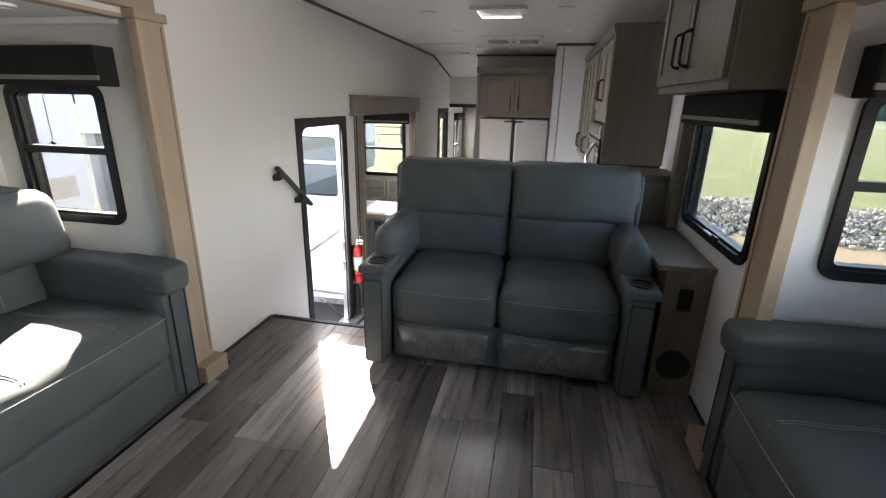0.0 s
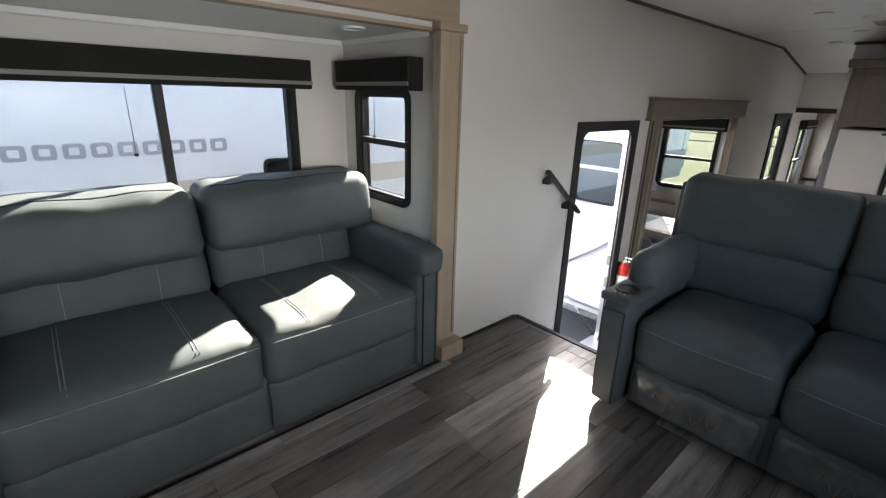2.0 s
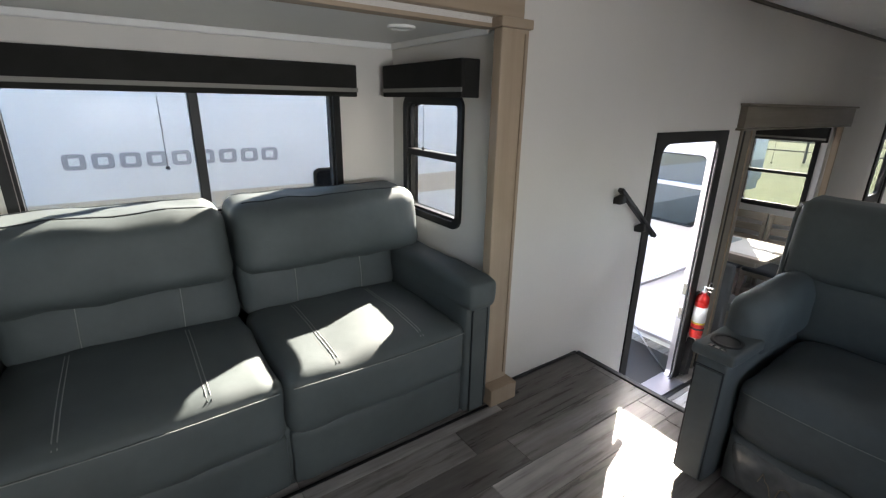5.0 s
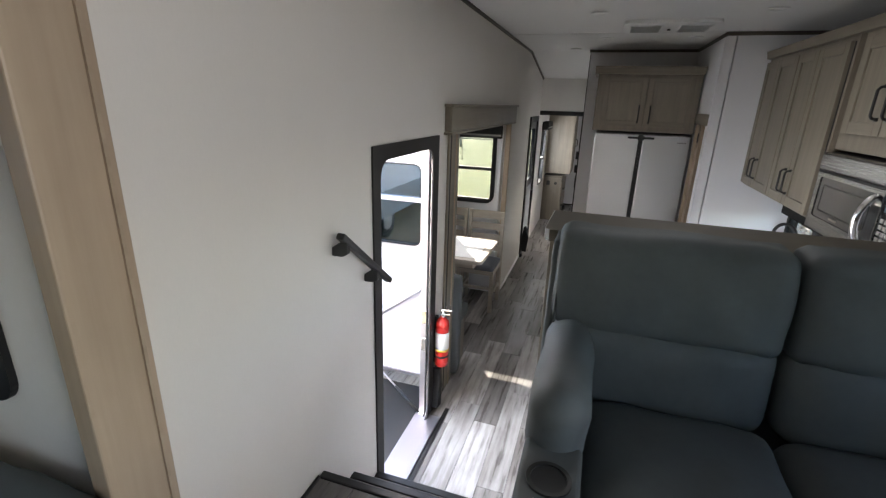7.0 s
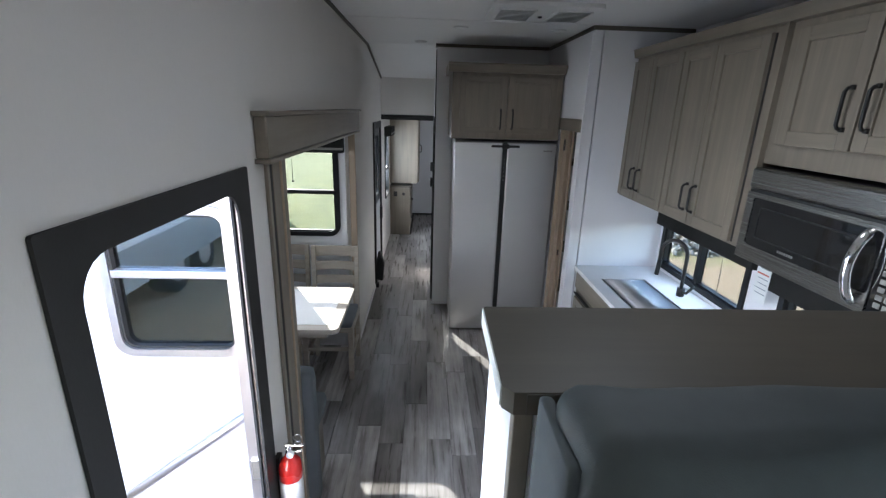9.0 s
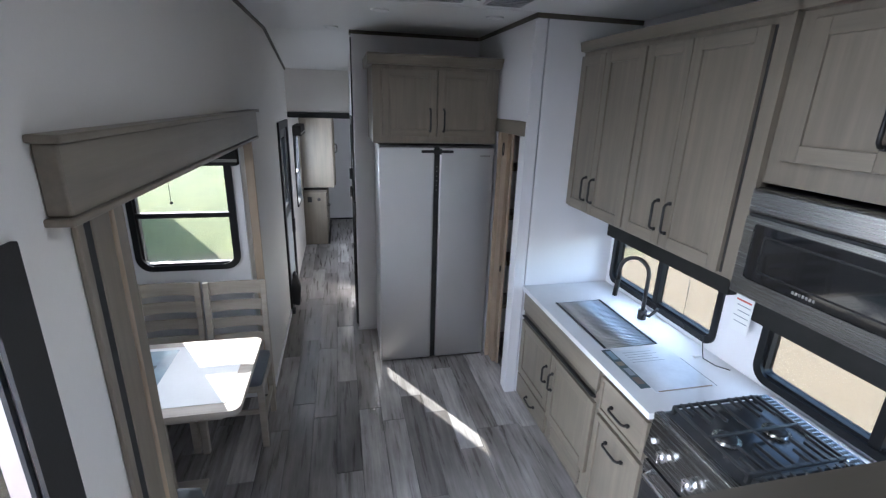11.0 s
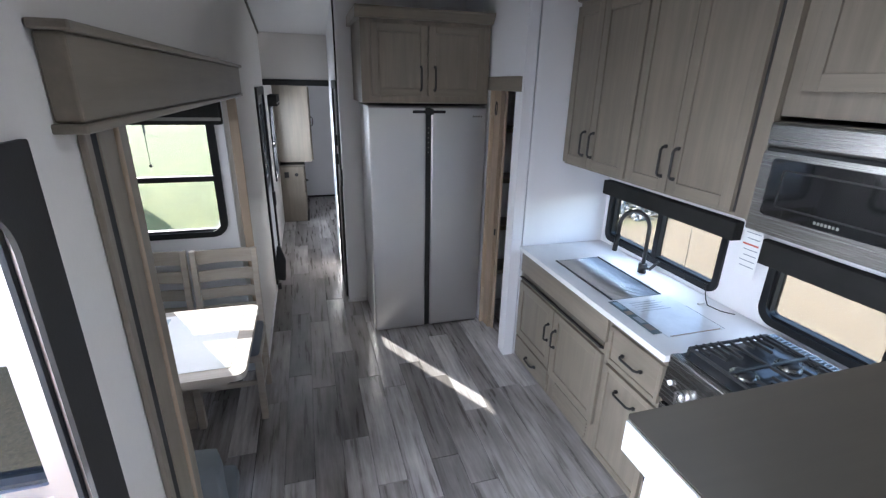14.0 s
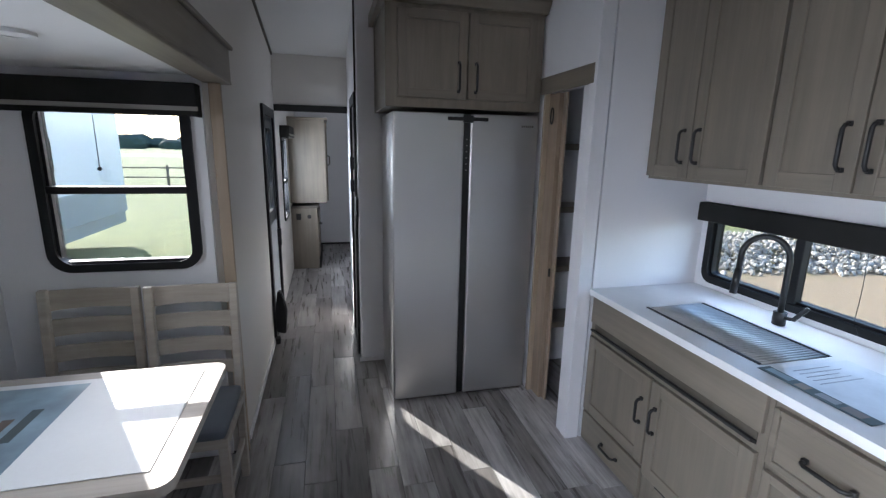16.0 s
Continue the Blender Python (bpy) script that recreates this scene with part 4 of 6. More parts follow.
def sofa(side, y0, y1, front, back, label):
    """Two-seat sofa with a low skirt; built for the left side and mirrored in x for the right."""
    t = thing("sofa", label, "sofa", ((front + back) / 2, (y0 + y1) / 2, 0), group="living room sofas")
    s = side                                    # +1: faces +x

    def X(d):                                   # depth from the front edge
        return front - s * d

    def pl(d0, d1, *r, **k):
        return pillow(min(X(d0), X(d1)), max(X(d0), X(d1)), *r, **k)
    aw = 0.15
    ym = (y0 + y1) / 2 + 0.015
    depth = abs(front - back)
    # arms
    for ya, yb, in_ in ((y0, y0 + aw, 1), (y1 - aw, y1, -1)):
        arm = part("arm", pl(0.022, depth - 0.02, ya, yb, 0.015, 0.60, r=0.03, bulge=(0, 0.006, 0), cuts=9), LEATHER, t, smooth=True)
        part("arm_pad", pl(0.0, depth - 0.1, ya - 0.005, yb + 0.02 * in_ if in_ > 0 else yb + 0.005, 0.52, 0.65, r=0.034, bulge=(0.014, 0, 0.014), cuts=13, wrinkle=0.008, seed=ya), LEATHER, arm, smooth=True)
        yc0, yc1 = ya + 0.035, yb - 0.035
        xs = X(0.027)
        part("front_panel", axbox("x", min(xs, xs + s * 0.012), max(xs, xs + s * 0.012), yc0, yc1, 0.02, 0.53, 0.004), LEATHER, arm)
        xp = xs + s * 0.0125
        seam_line(arm, [(xp, yc0, 0.03), (xp, yc0, 0.515), (xp, yc0 + 0.008, 0.528), (xp, yc1 - 0.008, 0.528), (xp, yc1, 0.515), (xp, yc1, 0.03)], SEAM, 0.003, "piping")
    part("base", pl(0.045, depth - 0.05, y0 + aw - 0.01, y1 - aw + 0.01, 0.02, 0.30, r=0.012, cuts=5, wrinkle=0), LEATHER, t, smooth=True)
    for ya, yb, sd in ((y0 + aw + 0.004, ym - 0.003, 1.3), (ym + 0.003, y1 - aw - 0.004, 4.1)):
        part("skirt_panel", pl(0.02, 0.07, ya + 0.004, yb - 0.004, 0.03, 0.255, r=0.018, bulge=(0.012, 0, 0), cuts=9, seed=sd), LEATHER, t, smooth=True)
        seat = part("seat_cushion", pl(0.0, depth - 0.28, ya, yb, 0.245, 0.475, r=0.05, bulge=(0.02, 0.002, 0.03), cuts=15, wrinkle=0.009, seed=sd), LEATHER, t, smooth=True)
        back_ = part("back_cushion", pl(depth - 0.35, depth - 0.12, ya + 0.002, yb - 0.002, 0.44, 0.70, r=0.06, bulge=(0.03, 0.0, 0.0), cuts=13, wrinkle=0.009, seed=sd + 2, lean=(-s * 0.05, 0)), LEATHER, t, smooth=True)
        head = part("headrest", pl(depth - 0.385, depth - 0.08, ya + 0.002 if sd > 2 else y0 + 0.012, yb - 0.012 if sd < 2 else y1 - 0.03, 0.645, 0.935, r=0.065, bulge=(0.035, 0.0, 0.01), cuts=15, wrinkle=0.012, seed=sd + 5, lean=(-s * 0.06, 0)), LEATHER, back_, smooth=True)
        ha, hb = (y0 + 0.05, yb - 0.05) if sd < 2 else (ya + 0.05, y1 - 0.07)
        for dd in (0.335, 0.15):
            rim = drape(head, [(X(depth - dd) - s * 0.06, ha + (hb - ha) * k / 20) for k in range(21)])
            if len(rim) > 3:
                seam_line(back_, rim, SEAM, 0.0028, "piping")
        for f in (0.3, 0.72):
            pts_ = [(X(depth - 0.388) + s * 0.004 * math.sin(math.pi * k / 6), ya + f * (yb - ya) + 0.004 * k / 6, 0.49 + 0.17 * k / 6) for k in range(7)]
            seam_line(back_, front_points(back_, pts_, s), r=0.0016)
        w = yb - ya
        for f in (0.25, 0.72):
            yy = ya + f * w
            for o in (-0.006, 0.006):
                pts = drape(seat, [(X(0.02 + k / 16 * (depth - 0.42)), yy + o) for k in range(17)])
                seam_line(seat, pts, r=0.0018)
        pts = [Vector((X(-0.006 - 0.012 * math.sin(math.pi * k / 12)), ya + 0.02 + (w - 0.04) * k / 12, 0.445)) for k in range(13)]
        seam_line(seat, pts, r=0.0018)
    part("back_frame", pl(depth - 0.14, depth, y0 + 0.03, y1 - 0.03, 0.02, 0.80, r=0.03, cuts=5, wrinkle=0), LEATHER, t, smooth=True)
    return t


sofa(1, -0.10, 1.722, -1.295, -2.22, "two-seat grey leatherette sofa with sunlit cushions in the slide")
sofa(-1, -0.12, 1.715, 0.875, 1.81, "two-seat grey leatherette sofa in the shaded slide")


def recliner_pair():
    """The loveseat that backs on to the half wall: arms with cup holders, padded backs, film still on the footrests."""
    t = thing("reclining_loveseat", "grey leatherette reclining loveseat with cup holders, film on its footrests", "loveseat", (0.06, 2.4, 0))
    x0, x1, aw, xm = -0.635, 0.765, 0.145, 0.05
    yf, yb = 2.05, 2.925
    for xa, xb, sg in ((x0, x0 + aw, -1), (x1 - aw, x1, 1)):
        arm = part("arm", pillow(xa + 0.012, xb - 0.012, yf + 0.012, yb - 0.12, 0.02, 0.535, r=0.025, cuts=7, wrinkle=0.002), LEATHER_LIGHTENED, t, smooth=True)
        part("arm_pad", pillow(xa - 0.004, xb + 0.006, yf + 0.20, yb - 0.06, 0.47, 0.705, r=0.078, bulge=(0.004, 0.01, 0.02), cuts=13, wrinkle=0.01, seed=xa), LEATHER_LIGHTENED, arm, smooth=True)
        part("console", box(xa, xb, yf, yf + 0.235, 0.525, 0.565, 0.012, 3), LEATHER_LIGHTENED, arm)
        xc, yc = (xa + xb) / 2, yf + 0.1
        cup = part("cup_holder", ring("z", 0.563, 0.572, [(xc + 0.052 * math.cos(a * math.pi / 14), yc + 0.052 * math.sin(a * math.pi / 14)) for a in range(28)], [(xc + 0.042 * math.cos(a * math.pi / 14), yc + 0.042 * math.sin(a * math.pi / 14)) for a in range(28)]), BLACKM, arm, "black cup holder rim")
        part("cup_well", rod((xc, yc, 0.5655), (xc, yc, 0.567), 0.043, 28), RUBBER, arm)
        for k in (-1, 0, 1):
            part("button", box(xc + k * 0.021 - 0.008, xc + k * 0.021 + 0.008, yf + 0.022, yf + 0.037, 0.564, 0.569, 0.002), CHROME, arm)
        part("front_panel", box(xa + 0.028, xb - 0.028, yf - 0.002, yf + 0.013, 0.045, 0.49, 0.005), LEATHER_LIGHTENED, arm)
        seam_line(arm, [(xa + 0.026, yf + 0.004, 0.05), (xa + 0.026, yf + 0.004, 0.495), (xb - 0.026, yf + 0.004, 0.495), (xb - 0.026, yf + 0.004, 0.05)], SEAM, 0.003, "seam")
    part("base", box(x0 + aw, x1 - aw, yf + 0.11, yb - 0.12, 0.03, 0.26, 0.01), LEATHER_LIGHTENED, t)
    for xa, xb, sd in ((x0 + aw - 0.006, xm - 0.003, 0.7), (xm + 0.003, x1 - aw + 0.006, 3.3)):
        seat = part("seat_cushion", pillow(xa, xb, yf + 0.075, yb - 0.25, 0.235, 0.475, r=0.065, bulge=(0.002, 0.02, 0.032), cuts=15, wrinkle=0.01, seed=sd), LEATHER_LIGHTENED, t, smooth=True)
        fr = part("footrest", pillow(xa + 0.012, xb - 0.008, yf + 0.085, yf + 0.15, 0.04, 0.245, r=0.022, bulge=(0, 0.014, 0), cuts=11, wrinkle=0.006, seed=sd + 1), LEATHER_LIGHTENED, t, smooth=True)
        part("film_cover", pillow(xa + 0.03, xb - 0.03, yf + 0.074, yf + 0.14, 0.05, 0.225, r=0.02, bulge=(0, 0.014, 0), cuts=19, wrinkle=0.016, seed=sd + 9), PLASTICBAG, fr, "crumpled clear plastic film", True)
        low = part("lumbar_cushion", pillow(xa + 0.004 if sd > 2 else xa - 0.1, xb - 0.004 if sd < 2 else xb + 0.1, yb - 0.27, yb - 0.08, 0.43, 0.735, r=0.07, bulge=(0, 0.035, 0), cuts=13, wrinkle=0.009, seed=sd + 3, lean=(0, 0.045)), LEATHER_LIGHTENED, t, smooth=True)
        part("headrest", pillow(xa - 0.135 if sd < 2 else xa + 0.002, xb - 0.002 if sd < 2 else xb + 0.125, yb - 0.235, yb - 0.075, 0.69, 1.005, r=0.04, bulge=(0.002, 0.03, 0.01), cuts=17, wrinkle=0.01, seed=sd + 6, lean=(0, 0.05)), LEATHER_LIGHTENED, low, smooth=True)
        seam_line(seat, [(xa + 0.03 + (xb - xa - 0.06) * k / 10, yf + 0.062 - 0.016 * math.sin(math.pi * k / 10), 0.43) for k in range(11)], STITCH, 0.0016)
        o, sg = (xa - 0.135, 1) if sd < 2 else (xb + 0.125, -1)
        welt = [(o + sg * 0.012, yb - 0.228 + 0.05 * k / 6, 0.70 + 0.25 * k / 6) for k in range(7)]
        seam_line(low, welt, SEAM, 0.004, "piping")
        part("side_shell", pillow(min(o - sg * 0.022, o + sg * 0.012), max(o - sg * 0.022, o + sg * 0.012), yb - 0.2, yb - 0.03, 0.45, 0.965, r=0.016, cuts=7, wrinkle=0.004, seed=sd + 11, lean=(0, 0.03)), LEATHER_LIGHTENED, low, smooth=True)
    part("back_shell", box(x0 + aw - 0.02, x1 - aw + 0.02, yb - 0.1, yb - 0.01, 0.03, 0.93, 0.02), LEATHER_LIGHTENED, t)
    # the maker's mark on the film, drawn as a plain wavy stroke
    for xa, n_ in ((x0 + aw + 0.13, 26), (xm + 0.16, 20)):
        pts = [(xa + 0.0105 * k, yf + 0.0515 - 0.002 * math.sin(k * 0.5), 0.145 + 0.034 * math.sin(k * 1.05) + 0.014 * math.sin(k * 2.3)) for k in range(n_)]
        part("printed_mark", tube(pts, 0.0019, 6), PRINTGD, t, "tan wavy print on the film", True)
    return t


recliner_pair()

# ---------------------------------------------------------------- half wall and end table
t = thing("half_wall", "half wall with a greige laminate ledge between living room and kitchen", "half wall", (0.1, 3.1, LZ), kind="structure")
part("body", box(-0.64, WR - 0.001, 2.96, 3.265, LZ, 0.905), WALLW, t)
part("cheek_panel", box(0.66, WR - 0.002, 2.951, 2.9595, 0.0, 0.905, 0.002), TAUPE, t, "greige wood panel")
part("end_panel", box(-0.674, -0.641, 2.984, 3.262, LZ + 0.001, 0.904, 0.002), WALLW, t)
part("corner_post", box(-0.677, -0.642, 2.955, 2.983, LZ + 0.001, 0.904, 0.003), TAUPE, t)
ol = [(WR - 0.002, 2.942), (WR - 0.002, 3.287), (-0.688, 3.287), (-0.693, 3.282), (-0.699, 2.962), (-0.682, 2.942)]
b = slab("z", 0.907, 0.951, ol)
part("ledge", b, DARKTAUPE, t, "greige laminate top with a pale edge")
part("edge_band", slab("z", 0.909, 0.949, [(-0.6935, 3.28), (-0.6965, 3.28), (-0.7015, 2.966), (-0.6995, 2.966)]), WHITEP, t, "pale edge band")
part("side_band", box(-0.66, WR - 0.01, 2.9385, 2.9415, 0.909, 0.949), DARKTAUPE, t)

t = thing("side_table", "narrow greige side table with black outlet and round grille", "side table", (0.9, 2.5, 0))
part("top", box(0.755, WR - 0.002, 2.165, 2.93, 0.635, 0.662, 0.004), TAUPEY, t)
part("front_panel", box(0.80, WR - 0.003, 2.185, 2.203, 0.002, 0.634, 0.002), TAUPE, t)
part("side_panel", box(0.80, 0.817, 2.204, 2.92, 0.002, 0.634), TAUPE, t)
part("outlet", box(0.865, 0.925, 2.178, 2.184, 0.44, 0.55, 0.003), BLACKM, t, "black outlet plate")
part("floor_grille", rod((0.895, 2.186, 0.16), (0.895, 2.17, 0.16), 0.075, 28), BLACKM, t, "round black speaker grille")
for k in range(5):
    part("grille_bar", box(0.84, 0.95, 2.167, 2.169, 0.118 + k * 0.02, 0.124 + k * 0.02), RUBBER, t)


# ---------------------------------------------------------------- overhead cabinet beside the loveseat
def overhead(name, label, y0, y1, z0, z1, xf, doors, door_z, handles, crown=True, end_panels=True):
    t = thing(name, label, "cabinet", ((xf + WR) / 2, (y0 + y1) / 2, z0))
    part("body", box(xf, WR - 0.002, y0, y1, z0, z1, 0.003), TAUPE, t)
    for ya, yb in doors:
        d = shaker(t, "x", xf - 0.001, -1, ya, yb, *door_z)
        for yy in handles:
            if ya < yy < yb:
                pull(d, (xf - 0.021, yy, door_z[0] + 0.14), length=0.14)
    if crown:
        b = slab("y", y0 - 0.02, y1 + 0.0, [(xf - 0.005, z1 - 0.005), (xf - 0.028, z1 - 0.001), (xf - 0.04, z1 + 0.05), (xf + 0.02, z1 + 0.055), (xf + 0.02, z1 - 0.005)])
        part("crown", b, TAUPEY, t)
    return t


overhead("overhead_cabinet", "greige wood overhead cabinet above the loveseat window, two doors", 1.885, 2.885, 1.395, 1.95, 0.795, ((1.905, 2.415), (2.423, 2.865)), (1.43, 1.92), (2.36, 2.478), crown=False)
strip(box(WR - 0.06, WR - 0.001, 2.85, 2.93, 0.664, 1.394, 0.003), "greige wall batten", TAUPE)

# kitchen overheads
UX = 0.625
t = overhead("kitchen_cabinet", "tall greige wood wall cabinet with four shaker doors over the worktop", 4.235, 5.638, 0.82, 1.775, UX, ((5.366, 5.63), (5.005, 5.36), (4.692, 4.99), (4.326, 4.686)), (0.835, 1.745), (5.405, 5.318, 4.73, 4.65))
part("end_stile", box(UX - 0.0225, UX - 0.001, 4.236, 4.247, 0.822, 1.772), TAUPE, t)
# dark strips stand in for the shade in the gaps beside the doors
for ya, yb in ((4.991, 5.004), (4.316, 4.325)):
    part("gap_shade", box(UX - 0.004, UX - 0.0008, ya, yb, 0.836, 1.744), GROOVE, t, "dark strip painting the shade in the door gap")
t = overhead("kitchen_cabinet", "greige wood wall cabinet with two doors above the microwave", 3.42, 4.232, 1.215, 1.775, UX, ((3.828, 4.17), (3.46, 3.82)), (1.30, 1.74), (3.868, 3.775))
t = thing("cabinet_gable", "greige wood end panel of the kitchen wall cabinets", "panel", (0.8, 3.41, 0.96))
part("board", box(UX - 0.02, WR - 0.002, 3.395, 3.418, 0.953, 1.83, 0.002), TAUPE, t)
part("edge_band", box(UX - 0.0222, UX - 0.0202, 3.396, 3.417, 0.955, 1.828), TAUPEY, t)


# ---------------------------------------------------------------- microwave
def microwave():
    t = thing("microwave", "stainless over-the-range microwave with black glass and curved handle", "microwave", (0.8, 3.82, 0.8))
    x, y0, y1, z0, z1 = UX - 0.035, 3.43, 4.225, 0.80, 1.20
    part("body", box(x + 0.02, WR - 0.003, y0, y1, z0, z1, 0.004), BLACKM, t)
    part("vent_fascia", box(x - 0.012, x + 0.03, y0, y1, z1 - 0.09, z1 - 0.001, 0.012, 3), STEEL, t)
    part("vent_slot", box(x - 0.006, x + 0.01, y0 + 0.01, y1 - 0.01, z1 - 0.103, z1 - 0.092), RUBBER, t)
    yd = y0 + 0.16
    dr = part("door", ring("x", x - 0.006, x + 0.019, rounded(yd, y1, z0 + 0.002, z1 - 0.104, 0.006), rounded(yd + 0.005, y1 - 0.04, z0 + 0.07, z1 - 0.125, 0.016)), STEEL, t)
    part("glass", box(x - 0.002, x + 0.012, yd + 0.006, y1 - 0.041, z0 + 0.071, z1 - 0.126), BLACKGLASS, dr)
    part("inner_screen", ring("x", x - 0.0035, x - 0.001, rounded(yd + 0.09, y1 - 0.085, z0 + 0.105, z1 - 0.16, 0.012), rounded(yd + 0.096, y1 - 0.091, z0 + 0.111, z1 - 0.166, 0.01)), BLACKM, dr)
    pts = [(x - 0.006 - 0.05 * math.sin(math.pi * k / 14) ** 0.6, yd + 0.045, z0 + 0.03 + 0.24 * k / 14) for k in range(15)]
    part("handle", tube(pts, 0.015, 12), CHROME, dr, "curved steel handle", True)
    part("control_panel", box(x - 0.005, x + 0.019, y0 + 0.002, yd - 0.004, z0 + 0.002, z1 - 0.106, 0.004), BLACKGLASS, t)
    for r in range(6):
        for c in range(4):
            part("key", box(x - 0.008, x - 0.0045, y0 + 0.022 + c * 0.03, y0 + 0.044 + c * 0.03, z0 + 0.04 + r * 0.026, z0 + 0.057 + r * 0.026, 0.001, 1), TRIMGREY, t)
    part("display", box(x - 0.0075, x - 0.0045, y0 + 0.025, yd - 0.03, z0 + 0.215, z0 + 0.25, 0.001, 1), PRINTDK, t)
    for k in range(7):
        part("badge", box(x - 0.0045, x - 0.002, 3.985 - k * 0.012, 3.992 - k * 0.012, z0 + 0.083, z0 + 0.093), TRIMGREY, t)
    part("underside_lamp", box(x + 0.1, x + 0.18, y0 + 0.2, y0 + 0.3, z0 - 0.004, z0 + 0.001), LAMPGLOW, t)
    return t


microwave()
# warning card that hangs beside the valance
t = thing("hanging_card", "white instruction card with red headings under the cabinet", "card", (0.9, 4.44, 0.6))
part("sheet", box(0.93, 0.932, 4.40, 4.50, 0.47, 0.74), PAPER, t)
for k, (m, h) in enumerate(((PRINTRD, 0.012), (PRINTGR, 0.004), (PRINTGR, 0.004), (PRINTRD, 0.008), (PRINTGR, 0.004), (PRINTGR, 0.004), (PRINTGR, 0.004), (PRINTGR, 0.004))):
    part("print_bar", box(0.9285, 0.93, 4.41, 4.49 - 0.008 * (k % 3), 0.71 - k * 0.027 - h, 0.71 - k * 0.027), m, t)

# ---------------------------------------------------------------- base cabinets, worktop, sink
BX = 0.385
TZ = 0.25
t = thing("sink_cabinet", "greige wood sink base cabinet with doors, a drawer and louvres", "cabinet", (0.7, 5.1, LZ))
part("body", box(BX, WR - 0.003, 4.625, 5.637, LZ + 0.001, TZ - 0.031, 0.002), TAUPE, t)
part("top_rail", box(BX - 0.018, BX - 0.001, 4.64, 5.62, 0.075, TZ - 0.035, 0.002), TAUPEY, t)
part("tilt_slot", box(BX - 0.004, BX - 0.0005, 4.66, 5.6, 0.035, 0.07), DARKTAUPE, t)
part("tilt_lip", slab("y", 4.66, 5.6, [(BX - 0.001, 0.035), (BX - 0.03, 0.045), (BX - 0.032, 0.036), (BX - 0.001, 0.02)]), DOORTRIM, t)
d = shaker(t, "x", BX - 0.001, -1, 5.14, 5.615, -0.42, 0.0)
pull(d, (BX - 0.021, 5.178, -0.17))
d = shaker(t, "x", BX - 0.001, -1, 4.645, 5.13, -0.45, 0.0, rail=0.055)
pull(d, (BX - 0.021, 5.09, -0.17))
for k in range(5):
    z = -0.585 + k * 0.023
    part("louvre", slab("y", 4.70, 5.06, [(BX - 0.0005, z), (BX - 0.014, z + 0.004), (BX - 0.0005, z + 0.016)]), TAUPEY, t)
    part("louvre_gap", box(BX - 0.0025, BX - 0.0004, 4.70, 5.06, z + 0.0165, z + 0.0225), GROOVE, t)
dr = part("drawer_front", box(BX - 0.02, BX - 0.001, 5.14, 5.615, -0.595, -0.435, 0.003), TAUPEY, t)
pull(dr, (BX - 0.02, 5.36, -0.515), "y", 0.12)
t = thing("drawer_cabinet", "greige wood base cabinet with a drawer over a pull-out", "cabinet", (0.7, 4.43, LZ))
part("body", box(BX, WR - 0.003, 4.24, 4.622, LZ + 0.001, TZ - 0.031, 0.002), TAUPE, t)
d = shaker(t, "x", BX - 0.001, -1, 4.25, 4.61, -0.005, 0.19, TAUPEY, 0.02, "drawer_front")
pull(d, (BX - 0.021, 4.43, 0.085), "y", 0.13)
d = shaker(t, "x", BX - 0.001, -1, 4.25, 4.61, -0.58, -0.03, TAUPE, 0.03, "pull_out_front")
pull(d, (BX - 0.021, 4.43, -0.12), "y", 0.13)

t = thing("worktop", "white solid-surface kitchen worktop", "worktop", (0.68, 4.9, TZ))
SKX0, SKX1, SKY0, SKY1 = 0.45, 0.775, 4.75, 5.335
part("slab", ring("z", TZ - 0.03, TZ, [(WR - 0.002, 5.637), (0.352, 5.637), (0.352, 4.24), (WR - 0.002, 4.24)], [(SKX1, SKY1), (SKX0, SKY1), (SKX0, SKY0), (SKX1, SKY0)]), QUARTZ, t)
part("rear_piece", box(0.93, WR - 0.002, 3.31, 4.238, TZ - 0.03, TZ, 0.002), QUARTZ, t)

t = thing("sink", "dark recessed sink under a slatted drying rack", "sink", (0.61, 5.04, TZ - 0.02))
b = bmesh.new()
for q in ((SKX0, SKX0 + 0.006, SKY0, SKY1), (SKX1 - 0.006, SKX1, SKY0, SKY1), (SKX0 + 0.006, SKX1 - 0.006, SKY0, SKY0 + 0.006), (SKX0 + 0.006, SKX1 - 0.006, SKY1 - 0.006, SKY1)):
    box(*q, 0.05, TZ - 0.004, bm=b)
box(SKX0, SKX1, SKY0, SKY1, 0.044, 0.05, bm=b)
part("basin", b, ENAMEL, t)
t = thing("drying_rack", "roll-up drying rack of steel rods over the sink", "drying rack", (0.61, 5.04, TZ))
for k in range(35):
    y = 4.765 + k * 0.0163
    part("rack_rod", rod((SKX0 + 0.004, y, TZ - 0.003), (SKX1 - 0.004, y, TZ - 0.003), 0.0045, 8), STEELV, t, smooth=True)
for x in (SKX0 + 0.01, SKX1 - 0.01):
    part("edge_strip", box(x - 0.006, x + 0.006, 4.755, 5.33, TZ - 0.001, TZ + 0.004, 0.002), BLACKM, t)
t = thing("leaflet", "glossy printed leaflet lying flat on the white worktop", "leaflet", (0.61, 4.55, TZ))
part("sheet", box(0.475, 0.79, 4.36, 4.715, TZ + 0.001, TZ + 0.0025), LEAFLET, t)
part("photo_strip", box(0.425, 0.4745, 4.40, 4.735, TZ + 0.001, TZ + 0.003), PRINTDK, t, "dark photo strip")
